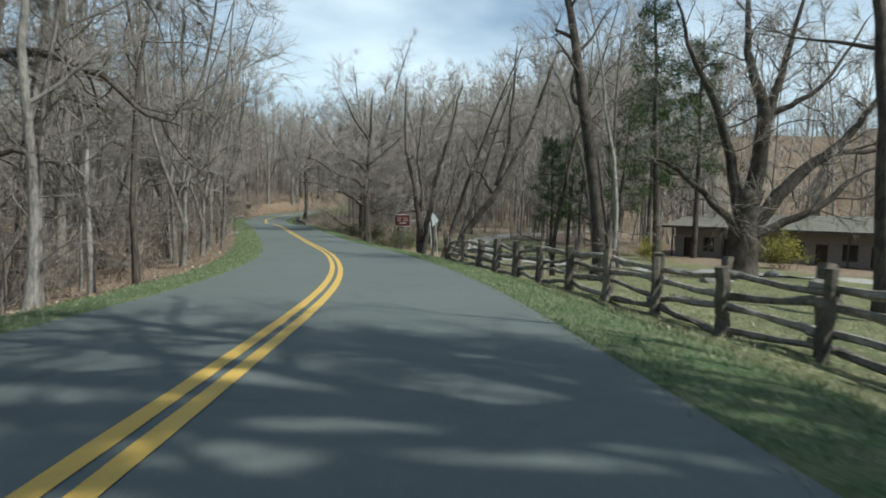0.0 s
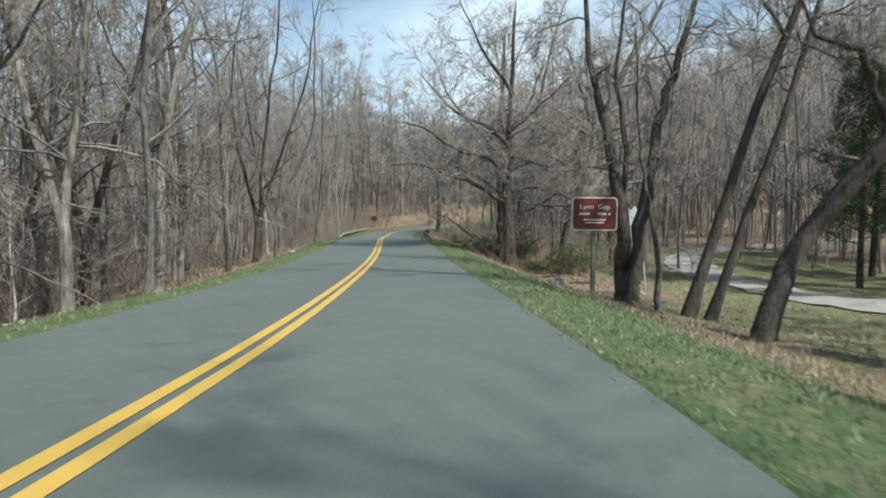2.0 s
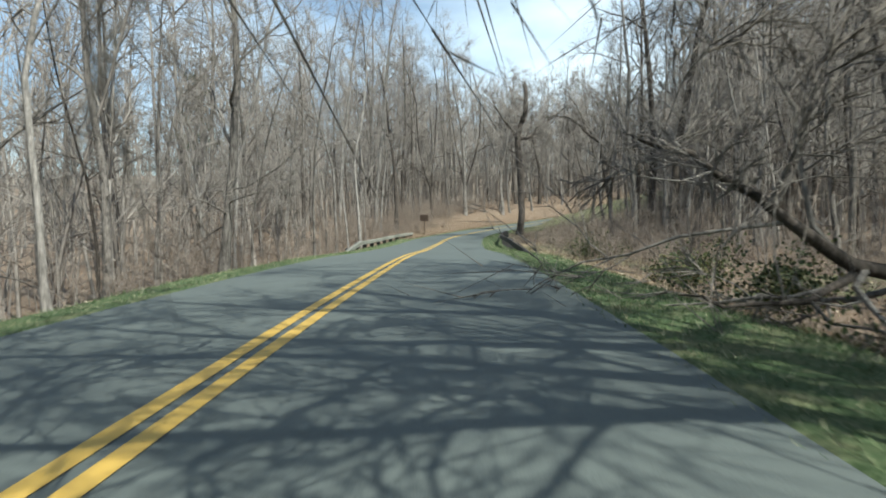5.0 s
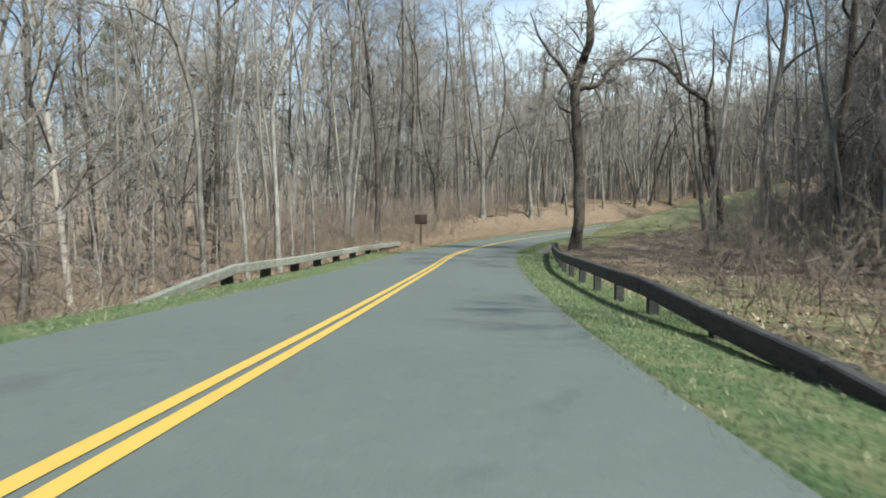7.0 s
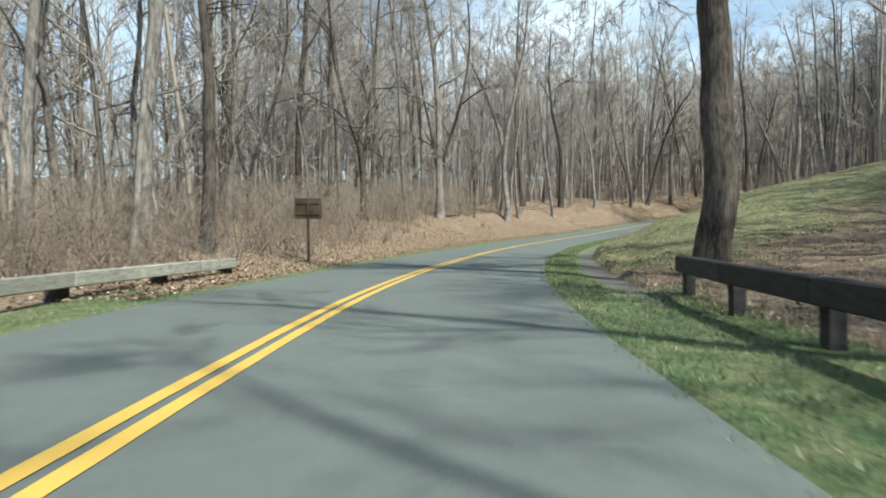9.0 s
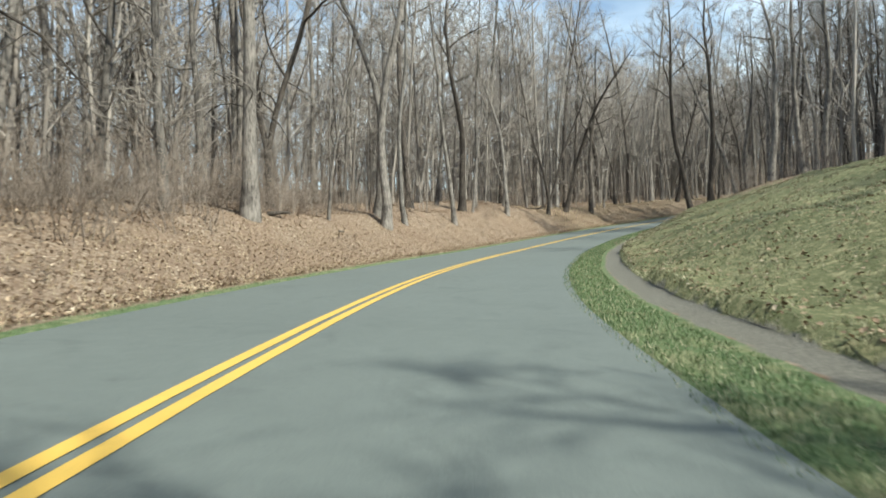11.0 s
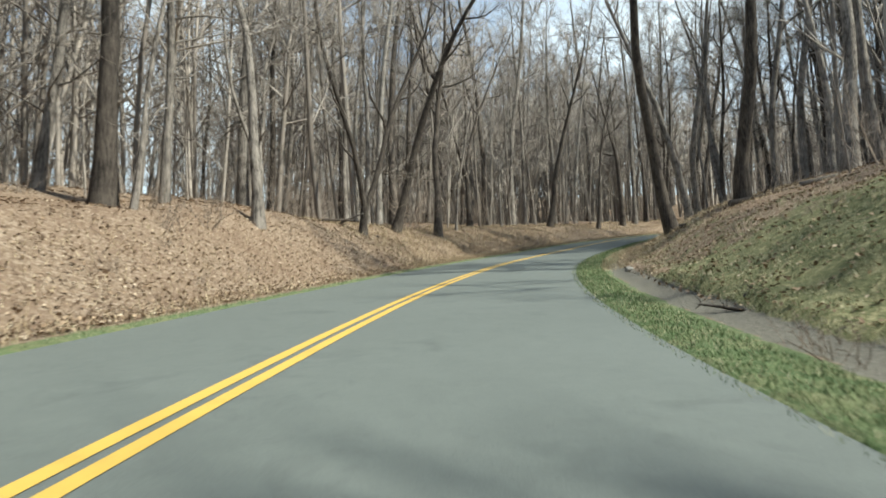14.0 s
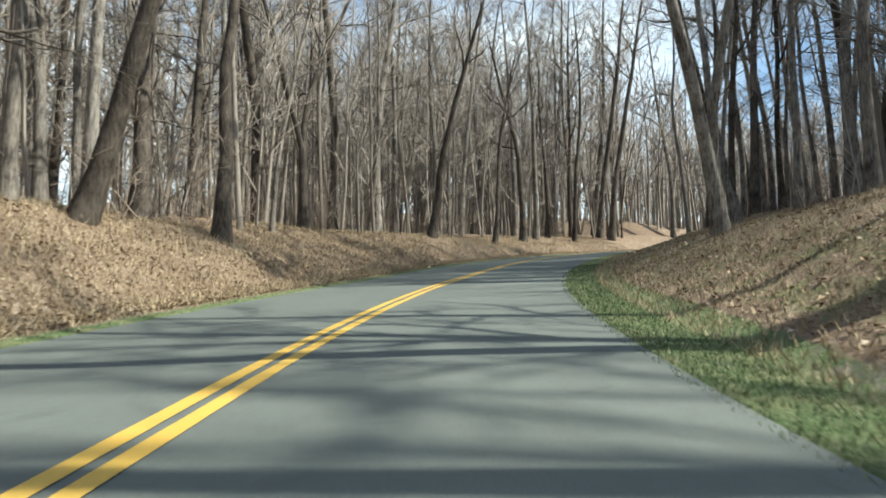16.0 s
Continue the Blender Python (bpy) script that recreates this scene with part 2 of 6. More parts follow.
M_CRACK_SHADE = simple("dark_crack_filler", (0.018, 0.019, 0.020), (0.05, 0.052, 0.052), 3, 0.7, 40, 0.3)
glass_m, _n, _l, _b = material("window_glass", 0.05, 0.5)
_b.inputs["Base Color"].default_value = (0.02, 0.022, 0.025, 1)
M_GLASS = glass_m

# ---------------------------------------------------------------- the road's line
ROAD = np.array([
    (1.0, -40, -0.2), (0.0, -13.2, -1.1), (-0.91, -0.32, -1.63), (-2.13, 12.62, -2.06), (-4.83, 25.33, -2.41), (-8.68, 37.74, -2.64), (-12.91, 50.04, -2.66),
    (-17.42, 62.23, -2.47), (-21.99, 74.40, -2.48), (-26.51, 86.59, -2.74), (-30.71, 98.89, -2.78), (-34.45, 111.34, -2.54), (-36.75, 124.12, -2.27),
    (-37.60, 137.09, -1.86), (-36.91, 150.06, -1.36), (-34.53, 162.83, -0.65), (-30.75, 175.26, 0.34), (-25.6, 187.1, 1.5), (-18.85, 198.2, 2.8),
    (-10.4, 208.0, 4.35), (0.0, 216.0, 5.8), (11.5, 222.0, 7.0), (36, 228, 9.4), (72, 222, 12.5)])


def spline(ctrl, per):
    """A smooth curve through the control points."""
    c = np.vstack([2 * ctrl[0] - ctrl[1], ctrl, 2 * ctrl[-1] - ctrl[-2]])
    u = np.linspace(0, 1, per, endpoint=False)[:, None]
    out = []
    for a, b_, c_, d in zip(c[:-3], c[1:-2], c[2:-1], c[3:]):
        out.append(0.5 * (2 * b_ + (c_ - a) * u + (2 * a - 5 * b_ + 4 * c_ - d) * u**2 + (3 * b_ - a - 3 * c_ + d) * u**3))
    return np.vstack(out + [ctrl[-1:]])


_c = spline(ROAD, 40)
_s = np.r_[0, np.cumsum(np.hypot(*np.diff(_c[:, :2], axis=0).T))]
_s -= _s[2 * 40]
S_LINE = np.arange(-40, 300, 0.5)
LINE = np.stack([np.interp(S_LINE, _s, _c[:, k]) for k in range(3)], 1)
_k = np.ones(9) / 9
LINE = np.stack([np.convolve(np.pad(LINE[:, k], 4, mode="reflect", reflect_type="odd"), _k, "valid") for k in range(3)], 1)
_g = np.gradient(LINE[:, :2], axis=0)
_g /= np.hypot(_g[:, 0], _g[:, 1])[:, None]
NORM = np.stack([_g[:, 1], -_g[:, 0]], 1)                   # to the right


def at(s, l):
    """The plan point l metres right of the road's middle at distance s along it."""
    s = np.asarray(s, float)
    return np.stack([np.interp(s, S_LINE, LINE[:, k]) + np.interp(s, S_LINE, NORM[:, k]) * l for k in range(2)], -1)


def road_z(s):
    return np.interp(s, S_LINE, LINE[:, 2])


def half(s, right):
    return np.interp(s, [0, 26, 45, 78, 94, 120, 140, 156, 175, 190], [3.2, 3.25, 3.0, 3.45, 3.43, 3.45, 3.6, 4.15, 3.92, 3.68]) if right else np.interp(s, [0, 45, 78, 95, 125, 140, 160, 180], [2.85, 2.95, 3.15, 3.45, 3.25, 3.5, 3.7, 3.5])


def bank(s, l):
    """The road leans into its first bend."""
    return np.interp(s, [-40, 50, 82], [0.028, 0.028, 0.0]) * np.clip(l, -7, 7)


OFFS = np.array([0, 1.2, 2.5, 5, 10, 20, 45, 80.0])
RIGHT, LEFT = {}, {}
RIGHT[-40] = [0, -0.12, -0.45, -0.8, -0.9, -1.2, -2.6, -3.0]
RIGHT[12] = [0, -0.12, -0.5, -0.9, -1.0, -1.4, -2.6, -3.0]
RIGHT[35] = [0, -0.1, -0.45, -1.15, -1.5, -1.4, -1.3, -1.8]
RIGHT[57] = [0, -0.15, -0.6, -1.45, -1.9, -1.9, -1.1, -0.8]
RIGHT[76] = [0, -0.1, -0.4, -1.1, -1.3, -1.2, -0.8, -0.5]
RIGHT[92] = [0, -0.05, -0.15, -0.4, -0.5, -0.3, 0.6, 1.5]
RIGHT[112] = [0, -0.05, -0.05, 0.0, 0.1, 0.5, 1.8, 4.0]
RIGHT[128] = [0, -0.05, 0.0, 0.3, 0.8, 1.6, 3.5, 6.0]
RIGHT[134] = [0, -0.05, 0.02, 0.45, 0.95, 1.6, 2.8, 4.0]
RIGHT[142] = [0, -0.05, 0.12, 1.0, 2.1, 3.5, 4.8, 5.0]
RIGHT[145] = [0, -0.05, 0.15, 1.15, 2.4, 3.9, 5.2, 5.4]
RIGHT[157] = [0, -0.05, 0.18, 1.3, 2.9, 4.7, 6.0, 6.0]
RIGHT[170] = [0, -0.05, 0.2, 1.35, 3.1, 5.0, 6.4, 6.4]
RIGHT[190] = [0, -0.03, 0.45, 1.95, 3.4, 5.3, 8.0, 10.0]
RIGHT[202] = [0, -0.02, 0.35, 1.5, 3.0, 4.6, 7.0, 9.0]
RIGHT[215] = [0, 0.0, 0.35, 1.1, 2.3, 3.6, 5.4, 8.0]
RIGHT[245] = [0, 0.0, 0.3, 0.9, 1.2, 1.8, 3.5, 6.0]
LEFT[-40] = [0, -0.05, -0.4, -1.2, -2.3, -4.3, -9.0, -15.0]
LEFT[60] = [0, -0.1, -0.45, -1.0, -2.1, -4.3, -9.0, -15.0]
LEFT[92] = [0, -0.02, -0.4, -1.1, -2.3, -4.5, -9.0, -15.0]
LEFT[115] = [0, 0.0, -0.1, -0.3, -0.7, -1.8, -5.0, -10.0]
LEFT[132] = [0, 0.1, 0.5, 1.2, 1.8, 1.8, 0.6, -2.0]
LEFT[150] = [0, 0.15, 0.8, 2.0, 2.7, 2.8, 1.6, -1.0]
LEFT[168] = [0, 0.15, 0.85, 2.35, 3.3, 3.5, 2.8, 2.0]
LEFT[182] = [0, 0.12, 0.85, 2.5, 3.5, 3.8, 4.0, 5.0]
LEFT[190] = [0, 0.15, 1.2, 2.8, 3.8, 4.0, 4.4, 6.0]
LEFT[198] = [0, 0.15, 1.0, 2.2, 2.9, 3.3, 4.4, 6.5]
LEFT[212] = [0, 0.15, 0.95, 2.0, 2.8, 3.3, 4.8, 7.0]
LEFT[230] = [0, 0.15, 0.9, 1.7, 2.3, 3.2, 5.5, 8.0]


def wobble(x, y, scale):
    """Cheap smooth noise in the plan, about -1 to 1."""
    x, y = np.asarray(x) / scale, np.asarray(y) / scale
    return (np.sin(1.7 * x + 0.9 * y + 0.4) + np.sin(-1.1 * x + 2.1 * y + 2.0) + np.sin(2.9 * x - 1.3 * y + 4.1) + np.sin(0.7 * x + 3.3 * y + 1.1)) / 4


def height(s, l):
    """The ground's height at distance s along the road and l to its right."""
    s, l = np.broadcast_arrays(np.asarray(s, float), np.asarray(l, float))
    out = np.zeros(s.shape)
    for right, table in ((True, RIGHT), (False, LEFT)):
        d = (l if right else -l) - half(s, right)
        keys = sorted(table)
        rows = np.array([table[k] for k in keys], float)
        prof = np.stack([np.interp(s, keys, rows[:, k]) for k in range(len(OFFS))], -1)
        j = np.clip(np.searchsorted(OFFS, d, side="right") - 1, 0, len(OFFS) - 2)
        u = np.clip((d - OFFS[j]) / (OFFS[j + 1] - OFFS[j]), 0, 1)
        a, b_ = np.take_along_axis(prof, j[..., None], -1)[..., 0], np.take_along_axis(prof, j[..., None] + 1, -1)[..., 0]
        v = a + (b_ - a) * u
        p = at(s, l)
        rough = np.clip((d - 0.6) / 4, 0, 1)
        v = v + rough * (0.10 * wobble(p[..., 0], p[..., 1], 1.1) + 0.22 * wobble(p[..., 1], p[..., 0], 4.7))
        if right:                                            # the small cut edge above the dirt track
            v = v + 0.28 * np.clip((d - 1.7) / 0.15, 0, 1) * np.clip((s - 116) / 6, 0, 1) * np.clip((186 - s) / 6, 0, 1) * np.clip(0.6 + 0.5 * wobble(p[..., 0], p[..., 1], 0.6) + 0.6 * wobble(p[..., 1], p[..., 0], 2.3), 0, 1.6)
        v = np.where(d < -0.32, -0.30, np.where(d < -0.02, -0.035, v))
        out = np.where((l >= 0) == right, v, out)
    return out + road_z(s) + bank(s, l)


def plan(x, y):
    """Distance along the road and to its right of plan points."""
    x, y = np.atleast_1d(x).astype(float), np.atleast_1d(y).astype(float)
    k = np.empty(len(x), int)
    for a in range(0, len(x), 4000):
        k[a:a + 4000] = ((x[a:a + 4000, None] - LINE[None, ::2, 0])**2 + (y[a:a + 4000, None] - LINE[None, ::2, 1])**2).argmin(1) * 2
    v = np.stack([x, y], 1) - LINE[k, :2]
    return S_LINE[k] + (v * _g[k]).sum(1), (v * NORM[k]).sum(1)


def ground_z(x, y):
    s, l = plan(x, y)
    return float(height(s, l)[0])


# ---------------------------------------------------------------- mesh helpers


def raw(name, verts, faces, mat, smooth=False):
    me = bpy.data.meshes.new(name)
    me.from_pydata([tuple(v) for v in np.asarray(verts, float)] if not isinstance(verts, list) else verts, [], faces if isinstance(faces, list) else [tuple(f) for f in faces.tolist()])
    me.materials.append(mat)
    if smooth:
        me.polygons.foreach_set("use_smooth", [True] * len(me.polygons))
    me.update()
    return me


def fast(name, verts, tris, mat, smooth=False):
    """A mesh from arrays of places and triangles (or quads)."""
    me = bpy.data.meshes.new(name)
    n = tris.shape[1]
    me.vertices.add(len(verts))
    me.vertices.foreach_set("co", np.ascontiguousarray(verts, np.float32).ravel())
    me.loops.add(tris.size)
    me.loops.foreach_set("vertex_index", np.ascontiguousarray(tris, np.int32).ravel())
    me.polygons.add(len(tris))
    me.polygons.foreach_set("loop_start", np.arange(0, tris.size, n, dtype=np.int32))
    me.polygons.foreach_set("use_smooth", np.full(len(tris), smooth))
    me.update(calc_edges=True)
    me.materials.append(mat)
    return me


def part(name, bm, mat, parent, label=""):
    me = bpy.data.meshes.new(name)
    bm.to_mesh(me)
    bm.free()
    me.materials.append(mat)
    ob = new(name, me)
    ob.parent = parent
    if label:
        tagged(ob, label)
    return ob


def part_of(name, me, parent, label=""):
    ob = new(name, me)
    ob.parent = parent
    if label:
        tagged(ob, label)
    return ob


def box(bm, size, m=Matrix(), bevel=0.0):
    """A box of that size, its middle at m's origin."""
    g = bmesh.ops.create_cube(bm, size=1.0, matrix=m @ Matrix.Diagonal((*size, 1)))
    if bevel:
        vs = set(g["verts"])
        bmesh.ops.bevel(bm, geom=[e for e in bm.edges if e.verts[0] in vs and e.verts[1] in vs], offset=bevel, segments=1, affect="EDGES")
    return g


class Soup:
    """Tubes gathered into one mesh."""

    def __init__(self):
        self.v, self.f, self.n = [], [], 0

    def tube(self, pts, rad, k=3, tip=True):
        pts, rad = np.asarray(pts, float), np.asarray(rad, float)
        d = np.gradient(pts, axis=0)
        d /= np.linalg.norm(d, axis=1)[:, None] + 1e-9
        ref = np.array([1.0, 0.3, 0.1]) if abs(d[0][2]) > 0.8 else np.array([0.1, 0.2, 1.0])
        u = np.cross(d, ref)
        u /= np.linalg.norm(u, axis=1)[:, None] + 1e-9
        w = np.cross(d, u)
        a = np.arange(k) * 2 * np.pi / k
        n = len(pts)
        m = n - 1 if tip else n
        ring = pts[:m, None] + rad[:m, None, None] * (np.cos(a)[None, :, None] * u[:m, None] + np.sin(a)[None, :, None] * w[:m, None])
        self.v.append(ring.reshape(-1, 3))
        b0 = self.n
        i, j = np.meshgrid(np.arange(m - 1), np.arange(k), indexing="ij")
        i, j = i.ravel(), j.ravel()
        j2 = (j + 1) % k
        p0, p1, p2, p3 = b0 + i * k + j, b0 + i * k + j2, b0 + (i + 1) * k + j2, b0 + (i + 1) * k + j
        if m > 1:
            self.f.append(np.stack([p0, p1, p2], 1))
            self.f.append(np.stack([p0, p2, p3], 1))
        self.n += m * k
        if tip:
            self.v.append(pts[-1:])
            j = np.arange(k)
            b1 = b0 + (m - 1) * k
            self.f.append(np.stack([b1 + j, b1 + (j + 1) % k, np.full(k, self.n)], 1))
            self.n += 1

    def arrays(self):
        return np.vstack(self.v), np.vstack(self.f)

    def with_twigs(self, name, mat, other, twig_mat):
        """One mesh of these tubes and the other's, each in its own bark."""
        v, f = self.arrays()
        v2, f2 = other.arrays()
        me = fast(name, np.vstack([v, v2]), np.vstack([f, f2 + len(v)]), mat, True)
        me.materials.append(twig_mat)
        me.polygons.foreach_set("material_index", np.r_[np.zeros(len(f), np.int32), np.ones(len(f2), np.int32)])
        return me

    def mesh(self, name, mat, smooth=True):
        v, f = self.arrays()
        return fast(name, v, f, mat, smooth)


def strip(name, s0, s1, l0, l1, mat, lift=0.0, step=0.5, cols=2, ragged=0.0, kind_label="", crown=0.0):
    """A ribbon along the road between two sideways offsets, which may vary along it."""
    s = np.arange(s0, s1 + step / 2, step)
    a = l0(s) if callable(l0) else np.full(len(s), l0)
    b_ = l1(s) if callable(l1) else np.full(len(s), l1)
    if ragged:
        a = a + ragged * wobble(s, 0 * s + 3, 0.35) + ragged * wobble(s, 0 * s, 1.3)
        b_ = b_ + ragged * wobble(s, 0 * s + 9, 0.35) + ragged * wobble(s, 0 * s + 5, 1.3)
    u = np.linspace(0, 1, cols)
    l = a[:, None] + (b_ - a)[:, None] * u
    xy = at(np.repeat(s, cols), l.ravel())
    z = np.repeat(road_z(s), cols) + lift - crown * np.abs(l.ravel()) + bank(np.repeat(s, cols), l.ravel())
    v = np.column_stack([xy, z])
    i, j = np.meshgrid(np.arange(len(s) - 1), np.arange(cols - 1), indexing="ij")
    q = (i * cols + j).ravel()
    me = fast(name, v, np.stack([q, q + 1, q + cols + 1, q + cols], 1), mat, True)
    return me


# ---------------------------------------------------------------- ground and road
def far_rise(s, l, x):
    """How much the country beyond the near strip rises."""
    return np.where(l > 0, np.clip((l - 90) * 0.03, 0, 10) * (s > 100) * np.clip((60 - x) / 40, 0, 1), np.clip((-l - 80) * 0.14, 0, 20))


def build_ground():
    out = np.array([-0.7, -0.45, -0.28, -0.05, 0.0, 0.15, 0.35, 0.6, 0.8, 1.0, 1.25, 1.5, 1.7, 1.85, 2.0, 2.2, 2.5, 3.0, 3.6, 4.3, 5, 6, 7, 8.5, 10, 12, 14, 17, 20, 24, 29, 35, 42, 50, 60, 70])
    s = np.arange(-40, 262, 0.7)
    rows = []
    for sign in (-1, 1):
        e = half(s, sign > 0)
        l = sign * (e[:, None] + out[None])
        rows.append(l[:, ::-1] if sign < 0 else l)
    l = np.hstack(rows)
    cols = l.shape[1]
    S = np.repeat(s, cols)
    L = l.ravel()
    z = height(S, L)
    v = np.column_stack([at(S, L), z])
    i, j = np.meshgrid(np.arange(len(s) - 1), np.arange(cols - 1), indexing="ij")
    q = (i * cols + j).ravel()
    quads = np.stack([q, q + 1, q + cols + 1, q + cols], 1)
    # the country round about, in coarse steps, a little lower under the near strip
    near = np.arange(-140, 141, 10.0)
    far = np.array([180, 240, 330, 460, 700, 1100, 1800, 3000.0])
    ax = np.r_[-far[::-1], near, far]
    X, Y = np.meshgrid(ax - 10, ax + 110, indexing="ij")
    ss, ll = plan(X.ravel(), Y.ravel())
    ss = np.clip(ss, -40, 260)
    dist = np.abs(ll)
    ll = np.clip(ll, -80, 80)
    zz = height(ss, ll)
    inside = (np.abs(ll) < 72) & (ss > -38) & (ss < 258)
    past = np.hypot(X.ravel() - LINE[-1, 0], Y.ravel() - LINE[-1, 1]) * (plan(X.ravel(), Y.ravel())[0] > 255)
    zz = np.where(inside, zz - np.interp(np.abs(ll), [48, 62], [6.0, 0.4]), zz + far_rise(ss, np.sign(ll) * dist, X.ravel()) + np.clip(past * 0.05, 0, 14) - 0.3)
    b0, m = len(v), len(ax)
    i, j = np.meshgrid(np.arange(m - 1), np.arange(m - 1), indexing="ij")
    q2 = b0 + (i * m + j).ravel()
    v = np.vstack([v, np.column_stack([X.ravel(), Y.ravel(), zz])])
    quads = np.vstack([quads, np.stack([q2, q2 + m, q2 + m + 1, q2 + 1], 1)])
    me = fast("ground", v, quads, M_GROUND, True)
    # zones
    col = np.zeros((len(v), 4), np.float32)
    col[:, 3] = 1
    d = np.where(L >= 0, L - half(S, True), -L - half(S, False))
    R = L >= 0

    def soft(x, a, b_):
        return np.clip((x - a) / (b_ - a), 0, 1)

    grass_r = np.where(S < 118, 1 - soft(d, 1.9, 2.7), 1 - soft(d - 0.5 * soft(S, 184, 194), 1.0, 1.25))
    grass_l = np.where(S < 118, 1 - soft(d, 1.4, 2.0), 0.75 - soft(d, 0.15, 0.6))
    col[:len(S), 0] = np.where(R, grass_r, grass_l)
    dirt = soft(S, 112, 120) * (1 - soft(S, 186, 198)) * np.clip(1.25 - np.abs(d - 1.4) / 0.40, 0, 1.0)
    col[:len(S), 1] = np.where(R, dirt, 0)
    lawn = (1 - soft(S, 26, 36)) * soft(d, 2.0, 2.6)
    hill = soft(S, 112, 122) * (1 - soft(S + 0.4 * d, 178, 186)) * soft(d, 1.55, 1.7) * (1 - soft(d, 17, 21))
    hill = np.where(S < 128, hill * soft(S + 0.9 * d, 118, 126) * (1 - soft(d - (S - 112) * 0.9, 3, 6)), hill)
    hill = np.where(d > 5, hill * soft(S, 123, 132), hill)
    hill = hill * (0.5 + 0.5 * soft(S, 120, 130)) * (1 - 0.55 * soft(d, 7, 12) * (1 - soft(S, 136, 148)))
    # greenish grass beyond the verge, its darker tone also standing in for shade
    shaded_scrub = 0.52 * soft(S, 74, 82) * (1 - soft(S, 100, 106)) * soft(d, 1.8, 2.4) * (1 - soft(d, 7, 10))
    drive = (S > 30) & (S < 80) & (d > np.where(S < 46, 5, 9)) & (d < 30)
    low_bank = 0.43 * soft(S, 170, 176) * soft(d, 1.65, 1.9) * (1 - soft(d, 4.5, 7))
    col[:len(S), 2] = np.where(R, np.maximum.reduce([lawn, hill, low_bank, shaded_scrub, np.where(drive, 0.62, 0)]), 0)
    att = me.color_attributes.new("zone", "FLOAT_COLOR", "POINT")
    att.data.foreach_set("color", col.ravel())
    tagged(new("ground", me), "rolling woodland ground of fallen leaves, grass verges and lawn", "ground", kind="structure")


build_ground()
road = new("road", strip("road", -40, 262, lambda s: -half(s, False) - 0.06, lambda s: half(s, True) + 0.06, M_ROAD, 0.0, 0.2, 12, 0.045, crown=0.004))
tagged(road, "two-lane grey asphalt road with ragged edges", "road", kind="structure")
for name, a, b_ in (("centre_line", -0.182, -0.044), ("centre_line", 0.044, 0.182)):
    ob = new(name, strip(name, -40, 262, a, b_, M_LINE, 0.0065, 0.25, 2, 0.004))
    tagged(ob, "solid yellow painted centre line on the asphalt", "road marking", "double centre line", "structure")


def driveway():
    c = spline(np.array([(30, 36, 0), (16, 41, 0), (7.5, 48, 0), (4.2, 60, 0), (2.8, 73, 0), (8, 88, 0), (24, 100, 0.0)]), 24)[:, :2]
    g = np.gradient(c, axis=0)
    g /= np.hypot(g[:, 0], g[:, 1])[:, None]
    nrm = np.stack([g[:, 1], -g[:, 0]], 1)
    cols = 5
    v = []
    for k in range(cols):
        w = 1.45 * (k / (cols - 1) * 2 - 1) + 0.12 * wobble(c[:, 0], c[:, 1] + k, 1.0)
        p = c + nrm * w[:, None]
        s, l = plan(p[:, 0], p[:, 1])
        v.append(np.column_stack([p, height(s, l) + 0.07]))
    v = np.stack(v, 1).reshape(-1, 3)
    i, j = np.meshgrid(np.arange(len(c) - 1), np.arange(cols - 1), indexing="ij")
    q = (i * cols + j).ravel()
    me = fast("driveway", v, np.stack([q, q + 1, q + cols + 1, q + cols], 1), M_GRAVEL, True)
    tagged(new("driveway", me), "pale gravel side road winding past the trees", "driveway", kind="structure")


driveway()


def road_crack(s0, l0, l1, seed, slant=0.0, width=0.018):
    """A wandering crack, or a branch shadow drawn like one, across the asphalt, with short branches."""
    r = np.random.default_rng(seed)
    v, f = [], []

    def run(s, l, dl, ds, n, w):
        for k in range(n):
            a = len(v)
            ww = w * r.uniform(0.5, 1.2)
            p = at(s, l)
            d = at(s + 0.01, l) - p
            d = d / np.hypot(*d)
            for sg in (-1, 1):
                q = p + d * ww * sg
                v.append((q[0], q[1], float(road_z(s)) - 0.004 * abs(l) + float(bank(s, l)) + 0.005))
            if k:
                f.append((a - 2, a - 1, a + 1, a))
            s, l = s + ds + r.normal(0, 0.055), l + dl
            if k and r.random() < 0.07 and w > 0.0125:
                mark.append((s, l))

    mark = []
    n = int(abs(l1 - l0) / 0.1)
    run(s0, l0, (l1 - l0) / n, slant / n, n, width)
    for s, l in list(mark):
        run(s, l, 0.07 * r.choice([-1, 1]), 0.09 * r.choice([-1, 1]), int(r.integers(6, 16)), 0.007)
    tagged(new("road_crack", raw("road_crack", v, f, M_CRACK_SHADE)), "thin dark wandering line across the asphalt, a crack or a drawn branch shadow", "road crack", "road cracks", "structure")


# the one at 129.3 is a branch's shadow put down as a dark strip
for k, (s0, l0, l1, sl) in enumerate(((80.6, -0.3, 3.2, 0.3), (81.9, 1.2, 3.3, -1.3), (83.4, 0.3, 2.9, 0.2), (129.3, -0.8, 3.3, -0.2))):
    road_crack(s0, l0, l1, 70 + k, sl)

# ---------------------------------------------------------------- trees


def unit(v):
    return v / (np.linalg.norm(v) + 1e-9)


